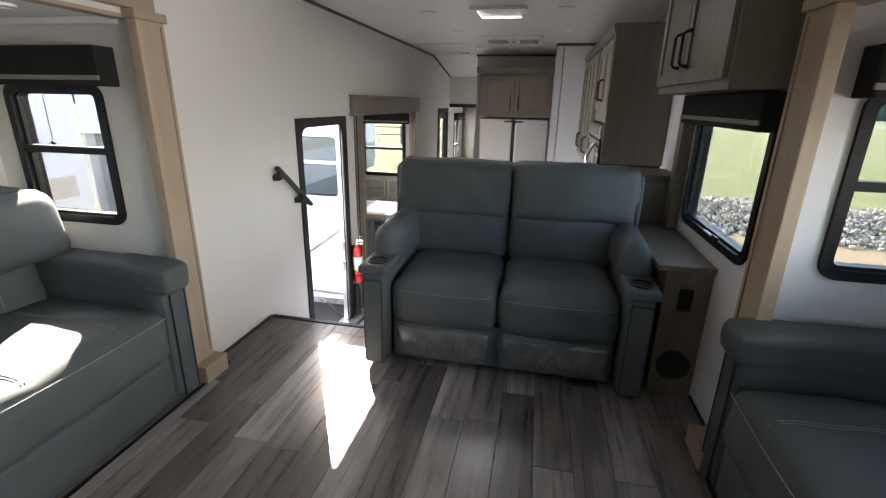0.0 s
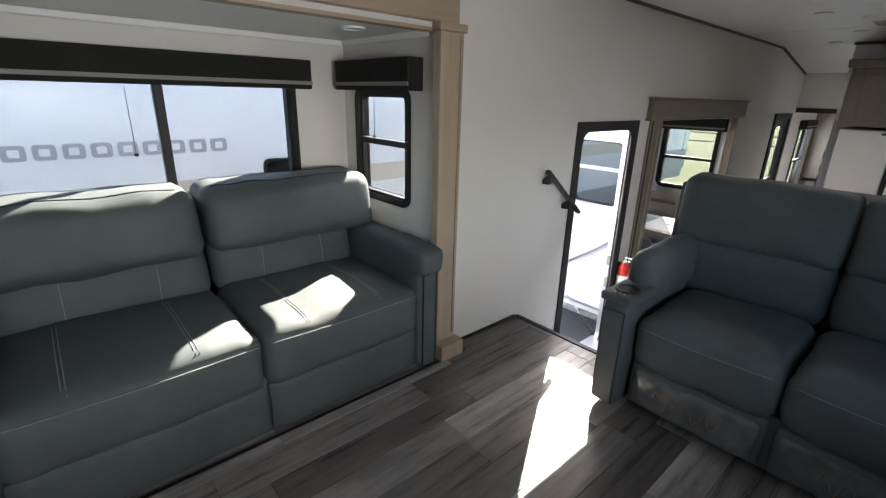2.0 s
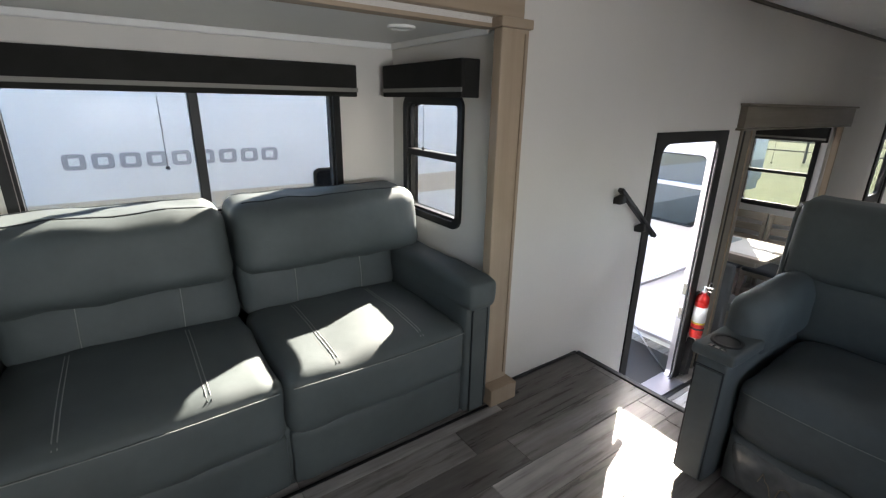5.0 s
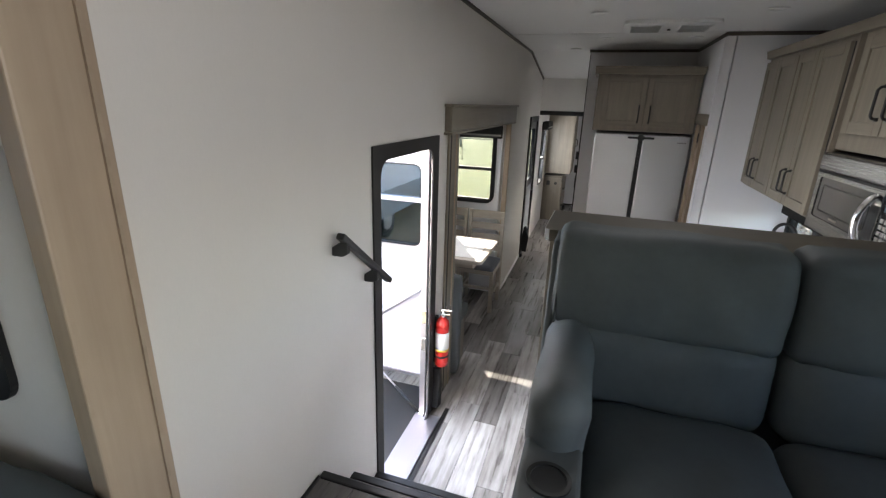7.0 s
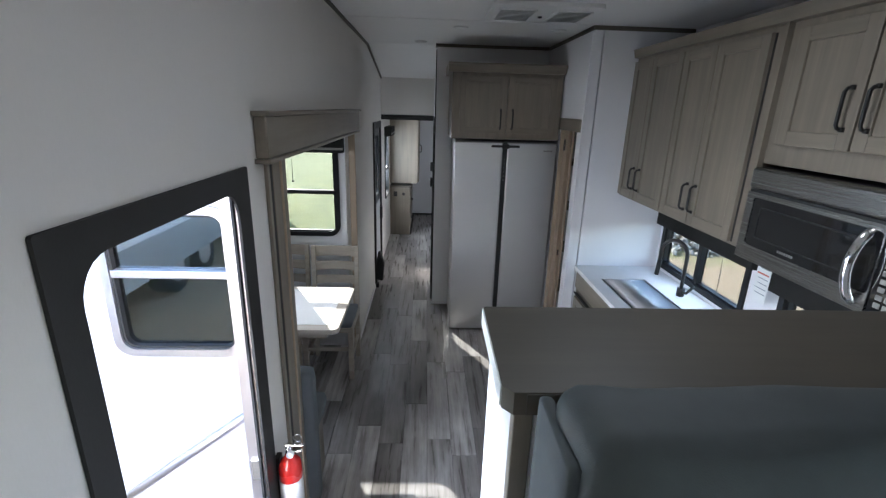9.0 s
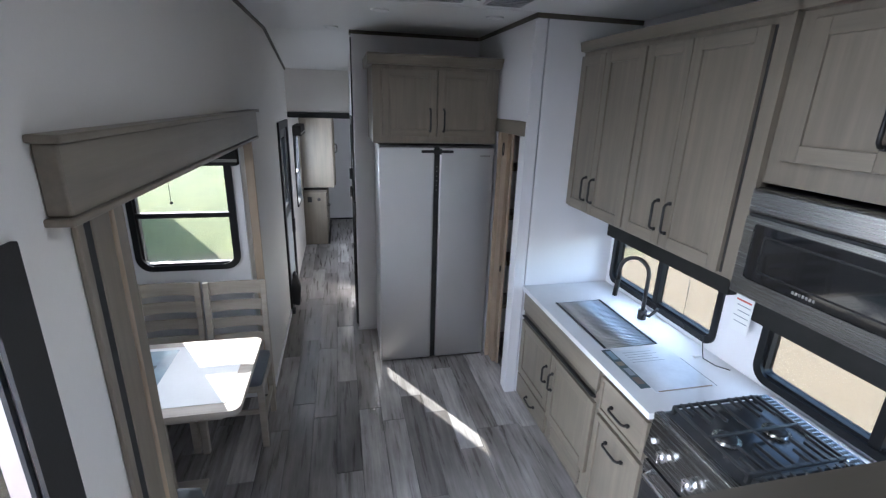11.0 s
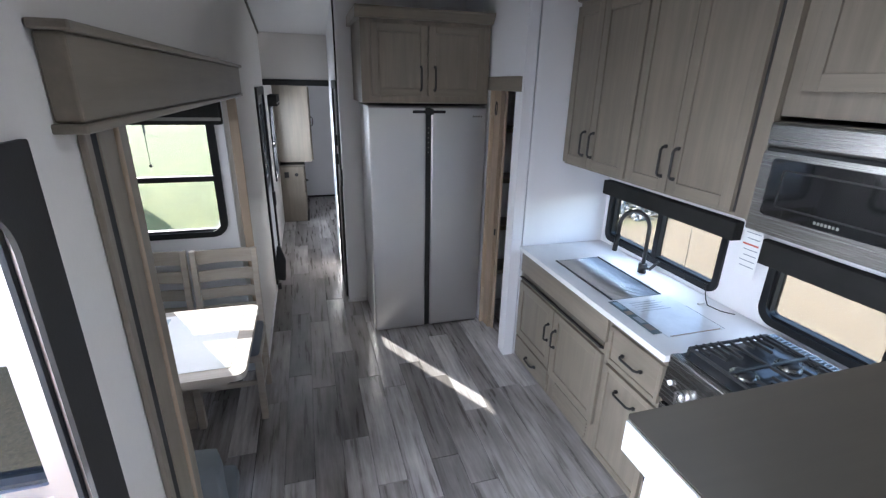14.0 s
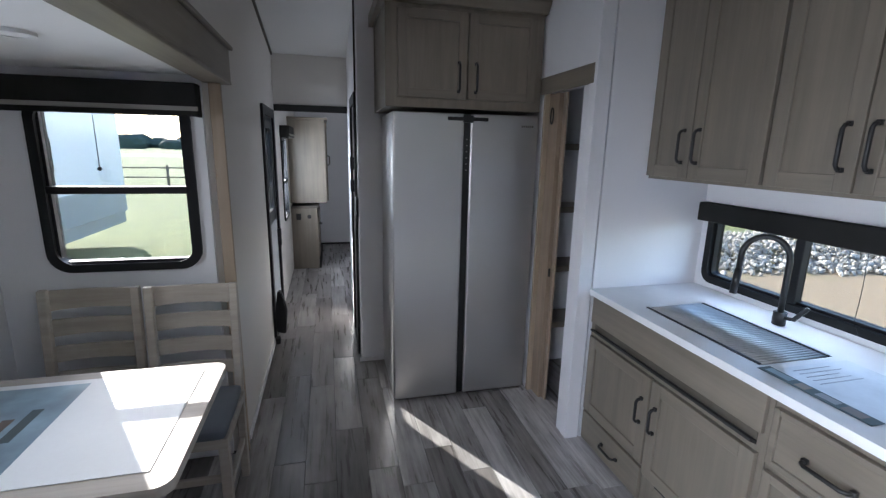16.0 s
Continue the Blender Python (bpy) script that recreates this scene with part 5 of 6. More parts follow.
for k, (ya, yb, m) in enumerate(((4.43, 4.485, PRINTBR), (4.50, 4.56, PRINTGR), (4.585, 4.62, PRINTGD), (4.64, 4.72, PRINTBL))):
    part("photo", box(0.432 + 0.006 * (k % 2), 0.468, ya, yb, TZ + 0.0031, TZ + 0.0036), m, t)
part("colour_edge", box(0.49, 0.77, 4.36, 4.368, TZ + 0.0026, TZ + 0.0032), PRINTGD, t, "tan printed edge")
part("cut_edge", box(0.79, 0.794, 4.36, 4.60, TZ + 0.001, TZ + 0.0022), PRINTDK, t)
for k in range(5):
    part("print_bar", box(0.52, 0.7 - 0.02 * (k % 3), 4.60 + k * 0.022, 4.604 + k * 0.022, TZ + 0.0026, TZ + 0.003), PRINTGR, t)

t = thing("faucet", "matt black gooseneck kitchen faucet", "faucet", (0.87, 5.04, TZ))
part("base", rod((0.875, 5.04, TZ + 0.001), (0.875, 5.04, TZ + 0.055), 0.025, 20), BLACKM, t, smooth=True)
pts = [(0.875, 5.04, TZ + 0.05), (0.875, 5.04, TZ + 0.2)]
for k in range(0, 15):
    a = math.pi * k / 14
    pts.append((0.875 - 0.085 * (1 - math.cos(a)) * 0.6, 5.04 + 0.085 * (1 - math.cos(a)) * 0.8, TZ + 0.27 + 0.095 * math.sin(a)))
pts.append((0.875 - 0.102, 5.04 + 0.136, TZ + 0.2))
part("neck", tube(pts, 0.012, 12), BLACKM, t, smooth=True)
part("spray_head", rod((0.773, 5.176, TZ + 0.21), (0.768, 5.182, TZ + 0.1), 0.015, 14), BLACKM, t, smooth=True)
part("lever", tube([(0.875, 5.03, TZ + 0.035), (0.88, 4.985, TZ + 0.04), (0.9, 4.95, TZ + 0.1)], 0.009, 10), BLACKM, t, smooth=True)

t = thing("blind_cord", "thin dark blind cord at the kitchen window", "cord", (0.96, 4.83, 0.6), group="blind cords")
part("cord", tube([(0.965, 4.83, 0.6), (0.966, 4.825, 0.45), (0.97, 4.83, 0.33), (0.975, 4.81, 0.29)], 0.0014, 6), RUBBER, t, smooth=True)

t = thing("window_latch", "pale latch handle on the lower rail of the loveseat window", "latch", (0.985, 2.35, 0.79))
part("lever", box(0.972, 0.984, 2.26, 2.36, 0.782, 0.79, 0.002), WHITEP, t)
part("pivot", box(0.974, 0.986, 2.2, 2.26, 0.778, 0.794, 0.003), BLACKM, t)

t = thing("loose_wire", "loose grey wire end and tag lying on the worktop", "wire", (0.92, 4.55, TZ))
part("cable", tube([(0.985, 4.68, 0.33), (0.97, 4.66, TZ + 0.03), (0.94, 4.62, TZ + 0.008), (0.9, 4.57, TZ + 0.007), (0.91, 4.5, TZ + 0.007), (0.95, 4.45, TZ + 0.008)], 0.0026, 8), RUBBER, t, smooth=True)
part("plug", box(0.86, 0.9, 4.585, 4.6, TZ + 0.002, TZ + 0.014, 0.003), WHITEP, t)


# ---------------------------------------------------------------- range
def gas_range():
    t = thing("gas_range", "stainless gas range with black grates, chrome knobs and glass oven door", "range", (0.65, 3.85, LZ))
    y0, y1, x0, x1 = 3.43, 4.232, 0.36, 0.925
    part("body", box(x0 + 0.03, x1, y0, y1, LZ + 0.02, TZ - 0.02, 0.004), BLACKM, t)
    part("cooktop", box(x0 + 0.02, x1, y0, y1, TZ - 0.02, TZ + 0.012, 0.008, 3), ENAMEL, t)
    part("front_rim", box(x0 + 0.005, x0 + 0.05, y0, y1, TZ - 0.015, TZ + 0.016, 0.006, 2), STEEL, t)
    pan = part("control_panel", slab("y", y0, y1, [(x0 + 0.01, TZ - 0.016), (x0 - 0.008, 0.06), (x0 + 0.03, 0.05), (x0 + 0.04, TZ - 0.016)]), STEEL, t)
    for k in range(5):
        y = 4.115 - k * 0.14
        kn = part("knob", rod((x0, y, 0.145), (x0 - 0.035, y, 0.14), 0.026, 20, 0.022), CHROME, t, "chrome knob", True)
        part("knob_grip", box(x0 - 0.048, x0 - 0.034, y - 0.006, y + 0.006, 0.118, 0.165, 0.003), CHROME, kn)
    part("igniter_button", rod((x0, 4.19, 0.155), (x0 - 0.012, 4.19, 0.154), 0.011, 14), WHITEP, t, smooth=True)
    for y in (3.63, 4.03):
        for x in (0.53, 0.76):
            part("burner_base", rod((x, y, TZ + 0.012), (x, y, TZ + 0.024), 0.05, 24), STEEL, t, smooth=True)
            part("burner_cap", rod((x, y, TZ + 0.024), (x, y, TZ + 0.034), 0.036, 24, 0.032), IRON, t, smooth=True)
    for ya, yb in ((y0 + 0.02, 3.825), (3.84, y1 - 0.02)):
        b = bmesh.new()
        xa, xb = x0 + 0.07, x1 - 0.075
        z = TZ + 0.052
        for q in ((xa, xb, ya, ya + 0.012), (xa, xb, yb - 0.012, yb), (xa, xa + 0.012, ya, yb), (xb - 0.012, xb, ya, yb), ((xa + xb) / 2 - 0.006, (xa + xb) / 2 + 0.006, ya, yb)):
            box(*q, z - 0.012, z, 0.002, 1, b)
        ym = (ya + yb) / 2
        box(xa, xb, ym - 0.006, ym + 0.006, z - 0.012, z, 0.002, 1, b)
        for k, f in enumerate((0.09, 0.18, 0.27, 0.36, 0.64, 0.73, 0.82, 0.91)):
            xx, reach = xa + (xb - xa) * f, (0.2, 0.33, 0.26, 0.33)[k % 4] * (yb - ya)
            for ys, ye in ((ya, ya + reach), (yb - reach, yb)):
                box(xx - 0.0045, xx + 0.0045, ys, ye, z - 0.01, z + 0.004, 0.002, 1, b)
        for xx in (xa + 0.006, xb - 0.006):
            for yy in (ya + 0.006, yb - 0.006):
                box(xx - 0.006, xx + 0.006, yy - 0.006, yy + 0.006, TZ + 0.0115, z - 0.01, 0.0, 1, b)
        part("grate", b, IRON, t, "black cast grate")
    rear = part("rear_vent", box(x1 - 0.06, x1, y0, y1, TZ + 0.012, TZ + 0.03, 0.004), STEEL, t)
    for k in range(38):
        y = y0 + 0.025 + k * 0.02
        part("vent_slot", box(x1 - 0.05, x1 - 0.012, y, y + 0.01, TZ + 0.03, TZ + 0.0315), RUBBER, rear)
    od = part("oven_door", box(x0 + 0.002, x0 + 0.03, y0 + 0.005, y1 - 0.005, -0.42, 0.035, 0.006), BLACKGLASS, t, "black glass oven door")
    part("door_rail", box(x0 - 0.002, x0 + 0.006, y0 + 0.005, y1 - 0.005, -0.02, 0.034, 0.003), STEEL, od)
    part("door_handle", tube([(x0, y1 - 0.06, 0.01), (x0 - 0.045, y1 - 0.07, 0.01), (x0 - 0.045, y0 + 0.07, 0.01), (x0, y0 + 0.06, 0.01)], 0.011, 10), CHROME, od, smooth=True)
    part("lower_panel", box(x0 + 0.012, x0 + 0.03, y0 + 0.005, y1 - 0.005, LZ + 0.03, -0.43, 0.004), BLACKM, t)
    return t


gas_range()
t = thing("corner_cabinet", "greige filler cabinet between the range and the half wall", "cabinet", (0.7, 3.35, LZ))
part("body", box(BX, 0.928, 3.302, 3.428, LZ + 0.001, TZ - 0.03, 0.002), TAUPE, t)
part("top", box(0.36, 0.928, 3.302, 3.428, TZ - 0.029, TZ, 0.002), QUARTZ, t)

# ---------------------------------------------------------------- refrigerator
t = thing("refrigerator", "two-door brushed steel refrigerator with a dark centre handle strip", "refrigerator", (-0.15, 6.5, LZ))
FX0, FX1, FM, FT = -0.595, 0.275, -0.165, 1.145
part("body", box(FX0 + 0.01, FX1 - 0.01, 6.275, 6.80, LZ + 0.015, FT, 0.006), STEELV, t)
for xa, xb in ((FX0, FM - 0.02), (FM + 0.02, FX1)):
    b = box(xa, xb, 6.2, 6.27, LZ + 0.015, FT - 0.004, 0.012, 3)
    part("door", b, STEELV, t, "brushed steel door")
part("handle_strip", box(FM - 0.0195, FM + 0.0195, 6.212, 6.272, LZ + 0.02, FT - 0.006), BLACKM, t, "black recessed handle strip")
part("top_hinge", box(FM - 0.12, FM + 0.12, 6.186, 6.199, FT - 0.045, FT - 0.025, 0.004), BLACKM, t, "black travel latch")
part("latch_block", box(FM - 0.03, FM + 0.03, 6.18, 6.2, FT - 0.055, FT - 0.015, 0.004), BLACKM, t)
for k in range(6):
    part("panel_light", box(FM - 0.004, FM + 0.004, 6.209, 6.2125, 0.82 + k * 0.035, 0.827 + k * 0.035), TRIMGREY, t)
for k in range(6):
    part("badge", box(FX1 - 0.11 + k * 0.013, FX1 - 0.102 + k * 0.013, 6.1975, 6.1995, FT - 0.072, FT - 0.06), TRIMGREY, t)
part("toe_gap", box(FX0 + 0.02, FX1 - 0.02, 6.29, 6.32, LZ + 0.001, LZ + 0.014), RUBBER, t)
t = thing("fridge_cabinet", "greige wood cabinet with two doors above the refrigerator", "cabinet", (-0.15, 6.5, 1.2))
part("body", box(-0.63, 0.285, 6.225, 6.818, 1.165, 1.70, 0.003), TAUPE, t)
for xa, xb, hx in ((-0.565, -0.178, -0.225), (-0.17, 0.235, -0.125)):
    d = shaker(t, "y", 6.224, -1, xa, xb, 1.215, 1.665, rail=0.05)
    pull(d, (hx, 6.203, 1.33), "z", 0.15, (0, -1, 0))
b = slab("x", -0.665, 0.292, [(6.23, 1.69), (6.2, 1.695), (6.165, 1.745), (6.165, 1.76), (6.5, 1.76), (6.5, 1.69)])
part("crown", b, TAUPEX, t)
part("crown_return", box(-0.665, -0.634, 6.5, 6.80, 1.69, 1.76, 0.003), TAUPE, t)
t = thing("fridge_side_panel", "white filler panel beside the refrigerator", "panel", (-0.66, 6.85, LZ))
part("board", box(-0.744, -0.715, 6.79, 6.8, LZ + 0.04, CZ - 0.04), WALLW, t)

# pocket door to the bathroom
t = thing("pocket_door", "half-open pocket door with pine edges and a small latch", "door", (0.33, 6.1, LZ))
part("jamb", box(0.292, 0.37, 6.165, 6.19, LZ + 0.002, 1.268, 0.002), TAN, t)
part("leaf", box(0.318, 0.345, 6.05, 6.164, LZ + 0.012, 1.262, 0.002), PINE, t, "pine door edge")
part("rear_jamb", box(0.35, 0.365, 6.03, 6.164, LZ + 0.002, 1.265, 0.002), TAN, t)
part("latch_plate", box(0.325, 0.338, 6.047, 6.052, 0.2, 0.25), BLACKM, t)
part("hook_loop", tube([(0.315, 6.12 + 0.015 * math.cos(a / 8 * math.pi), 1.14 + 0.045 * math.sin(a / 8 * math.pi)) for a in range(17)], 0.004, 6), BLACKM, t, smooth=True)
part("header", box(0.282, 0.299, 5.66, 6.225, 1.262, 1.355, 0.004), TAUPEY, t)
part("near_casing", box(0.287, 0.299, 5.705, 5.75, LZ + 0.002, 1.26, 0.003), WALLW, t)
part("corner_casing", box(0.284, 0.299, 5.638, 5.70, LZ + 0.002, 1.93, 0.002), WALLW, t)
t = thing("linen_shelves", "open bathroom linen shelves in shade", "shelf", (0.7, 6.6, LZ))
part("back_board", box(0.40, 0.90, 6.55, 6.57, LZ + 0.002, 1.4), WALLW, t)
for z in (-0.25, 0.15, 0.55, 0.95):
    part("shelf", box(0.40, 0.90, 6.3, 6.549, z, z + 0.04, 0.003), TAUPEX, t)

# ---------------------------------------------------------------- dining
t = thing("dining_table", "pale wood dining table with rounded corners and a brochure on it", "table", (-1.82, 5.02, LZ))
TT = 0.15
part("tabletop", slab("z", TT - 0.03, TT, rounded(SXD + 0.01, -1.335, 4.695, 5.355, 0.045)), CHAIRW, t)
part("apron", ring("z", TT - 0.1, TT - 0.031, rounded(SXD + 0.05, -1.42, 4.78, 5.27, 0.02), rounded(SXD + 0.07, -1.44, 4.80, 5.25, 0.01)), CHAIRW, t)
for x in (-1.85,):
    part("pedestal", box(x - 0.06, x + 0.06, 4.97, 5.09, LZ + 0.02, TT - 0.1, 0.006), CHAIRW, t)
    part("foot", box(x - 0.28, x + 0.2, 4.92, 5.14, LZ + 0.001, LZ + 0.025, 0.006), CHAIRW, t)
t = thing("brochure_cover", "large printed plastic sheet lying on the dining table", "brochure", (-1.75, 5.0, TT))
part("sheet", box(-2.25, -1.40, 4.76, 5.30, TT + 0.001, TT + 0.003), PAPER, t)
part("picture_field", box(-2.25, -1.74, 4.80, 5.27, TT + 0.0032, TT + 0.0038), PRINTBL, t, "pale blue printed field")
part("dark_strip", box(-2.25, -2.09, 4.80, 5.265, TT + 0.004, TT + 0.0044), PRINTDK, t, "dark title strip")
for k in range(6):
    part("print_bar", box(-2.2, -2.15, 4.83 + k * 0.032, 4.853 + k * 0.032, TT + 0.0046, TT + 0.005), PAPER, t)
part("print_patch", box(-2.2, -2.13, 5.17, 5.235, TT + 0.0046, TT + 0.005), PRINTGR, t)
part("print_spot", rod((-2.03, 5.02, TT + 0.004), (-2.03, 5.02, TT + 0.0046), 0.04, 20), PRINTRD, t)
part("photo", box(-2.07, -1.98, 4.95, 5.09, TT + 0.0039, TT + 0.0042), PRINTBR, t)
for k in range(4):
    part("photo", box(-1.98 + k * 0.05, -1.95 + k * 0.05, 4.87 + 0.03 * k, 4.99 + 0.045 * k, TT + 0.004, TT + 0.0044), (PRINTBR, PRINTGR, PRINTBR, PRINTDK)[k], t)
part("dark_strip", box(-2.05, -1.78, 4.82, 4.862, TT + 0.004, TT + 0.0044), PRINTDK, t, "dark foot strip")
for k in range(7):
    part("print_bar", box(-2.04 + k * 0.037, -2.015 + k * 0.037, 4.832, 4.848, TT + 0.0046, TT + 0.005), PAPER, t)
for k in range(3):
    part("print_bar", box(-1.62, -1.46, 5.12 + k * 0.05, 5.135 + k * 0.05, TT + 0.0032, TT + 0.004), PRINTGR, t)


def chair():
    """Ladder-back chair facing -y, seat about the origin, floor at z = 0."""
    t = thing("dining_chair", "pale grey wood ladder-back dining chair with a grey vinyl seat", "chair", (0, 0, 0), group="chairs at the dining table")
    part("seat_frame", box(-0.19, 0.19, -0.2, 0.19, 0.40, 0.445, 0.006), CHAIRW, t)
    part("seat", pillow(-0.185, 0.185, -0.205, 0.17, 0.44, 0.485, r=0.02, bulge=(0, 0, 0.012), cuts=9, wrinkle=0.002), CUSHION, t, "grey vinyl seat pad", True)
    for x in (-0.17, 0.17):
        part("front_leg", box(x - 0.019, x + 0.019, -0.195, -0.157, 0, 0.40, 0.004), CHAIRW, t)
        b = slab("x", x - 0.017, x + 0.017, [(0.15, 0.0), (0.185, 0.0), (0.195, 0.44), (0.235, 0.955), (0.205, 0.955), (0.16, 0.44)])
        bmesh.ops.bevel(b, geom=b.edges[:], offset=0.003, segments=1, affect="EDGES")
        part("back_leg", b, CHAIRW, t)
        part("stretcher", box(x - 0.011, x + 0.011, -0.16, 0.16, 0.18, 0.21, 0.003), CHAIRW, t)
    part("front_stretcher", box(-0.152, 0.152, -0.184, -0.166, 0.24, 0.27, 0.003), CHAIRW, t)
    for z, h in ((0.905, 0.086), (0.785, 0.074), (0.67, 0.07), (0.56, 0.06)):
        yb = 0.195 + (z - 0.44) * 0.078
        b = bmesh.new()
        n = 8
        rows_ = []
        for k in range(n + 1):
            u = -1 + 2 * k / n
            bow = 0.012 * (1 - u * u)
            dip = -0.007 * (1 - u * u)
            rows_.append([b.verts.new((0.155 * u, yb + bow - 0.008, z - h / 2 - dip)), b.verts.new((0.155 * u, yb + bow + 0.008, z - h / 2 - dip)), b.verts.new((0.155 * u, yb + bow + 0.012, z + h / 2)), b.verts.new((0.155 * u, yb + bow - 0.004, z + h / 2))])
        for p, q in zip(rows_, rows_[1:]):
            for k in range(4):
                b.faces.new((p[k], p[(k + 1) % 4], q[(k + 1) % 4], q[k]))
        b.faces.new(rows_[0])
        b.faces.new(rows_[-1][::-1])
        bmesh.ops.recalc_face_normals(b, faces=b.faces)
        part("slat", b, CHAIRW, t)
    return t


ch = chair()
ch.matrix_world = pose(-1.55, 5.555, LZ)
copy_thing(ch, pose(-1.945, 5.57, LZ))

t = thing("dinette_bench", "grey upholstered dinette bench with its back to the slide end", "bench", (-1.8, 4.25, LZ))
part("base", box(-2.2, -1.40, 4.14, 4.50, LZ + 0.002, -0.22, 0.01), TAUPEX, t)
part("seat_pad", pillow(-2.21, -1.375, 4.14, 4.53, -0.225, -0.13, r=0.035, bulge=(0.004, 0.004, 0.012), cuts=9), BENCHF, t, smooth=True)
part("back_pad", pillow(-2.21, -1.35, 4.135, 4.24, -0.58, 0.21, r=0.03, bulge=(0, 0.012, 0), cuts=9), BENCHF, t, smooth=True)

# ---------------------------------------------------------------- passage and bedroom
t = thing("door_2", "dark-framed second entry door with a tall window, closed", "door", (WL, 7.67, LZ), kind="structure")
part("trim", ring("x", WL + 0.001, WL + 0.02, rounded(7.30, 8.05, LZ + 0.004, 1.24, 0.01), rounded(7.37, 7.98, LZ + 0.008, 1.17, 0.05)), DOORTRIM, t)
part("leaf", ring("x", WL - 0.045, WL - 0.004, rounded(7.36, 7.99, LZ + 0.002, 1.18, 0.05), rounded(7.50, 7.88, 0.40, 1.08, 0.04)), BLACKM, t)
part("lower_panel", box(WL - 0.003, WL + 0.003, 7.42, 7.93, LZ + 0.05, 0.3, 0.002), TRAILERG, t)
g = part("pane", box(WL - 0.03, WL - 0.026, 7.495, 7.885, 0.395, 1.085), GLASS, t)
part("latch", box(WL - 0.003, WL + 0.035, 7.92, 7.975, 0.05, 0.2, 0.006), BLACKM, t)
b = slab("y", 7.30, 7.36, [(WL + 0.02, LZ + 0.08), (WL + 0.09, LZ + 0.06), (WL + 0.11, -0.35), (WL + 0.07, -0.2), (WL + 0.04, -0.2), (WL + 0.02, -0.35)])
bmesh.ops.bevel(b, geom=b.edges[:], offset=0.008, segments=2, affect="EDGES")
tagged(part("folding_handle", b, RUBBER), "black plastic folding grab handle by the second door", "handle")
tagged(part("door_stop", box(WL + 0.015, WL + 0.05, 7.24, 7.3, LZ + 0.001, LZ + 0.05, 0.006), RUBBER), "small black rubber door stop on the floor", "door stop")

t = thing("door_3", "dark door frame in the passage wall with a black latch", "door frame", (-0.75, 7.2, LZ), kind="structure")
part("frame", ring("x", -0.762, -0.746, rounded(6.93, 7.52, LZ + 0.003, 1.31, 0.005), rounded(7.0, 7.45, LZ + 0.006, 1.24, 0.005)), DOORTRIM, t)
part("leaf", box(-0.735, -0.715, 7.001, 7.449, LZ + 0.004, 1.238), TAUPE, t)
part("upper_strip", box(-0.757, -0.746, 6.90, 6.93, 1.31, 1.93), DOORTRIM, t)
for z in (0.62, 0.78):
    part("latch", box(-0.79, -0.762, 7.0, 7.05, z, z + 0.09, 0.005), BLACKM, t)

t = thing("bedroom_dresser", "greige bedroom dresser with a black outlet on its side", "dresser", (-1.25, 9.9, LZ))
part("body", box(WL + 0.003, -1.09, 9.6, 10.6, LZ + 0.001, 0.165, 0.003), TAUPE, t)
part("top", box(WL + 0.003, -1.07, 9.585, 10.61, 0.167, 0.195, 0.003), DARKTAUPE, t)
part("outlet", box(-1.35, -1.29, 9.593, 9.599, 0.02, 0.1, 0.003), BLACKM, t)
part("switch", rod((-1.19, 9.599, 0.06), (-1.19, 9.59, 0.06), 0.025, 16), BLACKM, t)
for z in (-0.35, -0.05):
    dw = part("drawer_front", box(-1.089, -1.072, 9.63, 10.57, z - 0.13, z + 0.12, 0.003), TAUPEY, t)
    pull(dw, (-1.072, 9.75, z), "y", 0.1, (1, 0, 0))
t = thing("bedroom_cabinet", "greige bedroom wall cabinet with an overhanging top", "cabinet", (-1.2, 9.9, 0.24))
part("body", box(WL + 0.003, -0.965, 9.6, 10.6, 0.235, 1.25, 0.003), TAUPE, t)
part("crown", box(WL + 0.003, -0.935, 9.575, 10.62, 1.25, 1.28, 0.004), TAUPE, t)
d = shaker(t, "x", -0.964, 1, 9.63, 10.1, 0.26, 1.22)
pull(d, (-0.944, 10.05, 0.75), "z", 0.12, (1, 0, 0))
strip(box(WL + 0.01, 0.9, Y1 - 0.016, Y1 - 0.001, LZ + 0.001, LZ + 0.03, 0.003), "black base strip", BLACKM, "baseboard")

# ---------------------------------------------------------------- ceiling fittings
t = thing("air_vent_unit", "white ceiling air conditioner grille with two louvred outlets", "air vent", (-0.17, 5.2, CZ))
part("plate", slab("z", CZ - 0.022, CZ - 0.001, rounded(-0.48, 0.14, 5.0, 5.46, 0.05)), WHITEP, t)
for xa, xb in ((-0.43, -0.23), (-0.10, 0.09)):
    v = part("outlet_frame", ring("z", CZ - 0.03, CZ - 0.021, rounded(xa - 0.012, xb + 0.012, 5.10, 5.42, 0.02), rounded(xa, xb, 5.112, 5.408, 0.012)), WHITEP, t)
    part("dark_duct", box(xa, xb, 5.112, 5.408, CZ - 0.0245, CZ - 0.0225), RUBBER, v)
    for k in range(8):
        y = 5.13 + k * 0.037
        part("slat", slab("x", xa, xb, [(y, CZ - 0.032), (y + 0.004, CZ - 0.033), (y + 0.02, CZ - 0.0255), (y + 0.016, CZ - 0.0245)]), WHITEP, v)
part("thermostat_sensor", rod((-0.165, 5.3, CZ - 0.022), (-0.165, 5.3, CZ - 0.03), 0.012, 14), RUBBER, t)
t = thing("roof_vent", "square white ceiling vent with a frosted cover", "roof vent", (-0.17, 3.75, CZ))
part("frame", ring("z", CZ - 0.025, CZ - 0.001, rounded(-0.37, 0.03, 3.55, 3.95, 0.03), rounded(-0.32, -0.02, 3.60, 3.90, 0.02)), WHITEP, t)
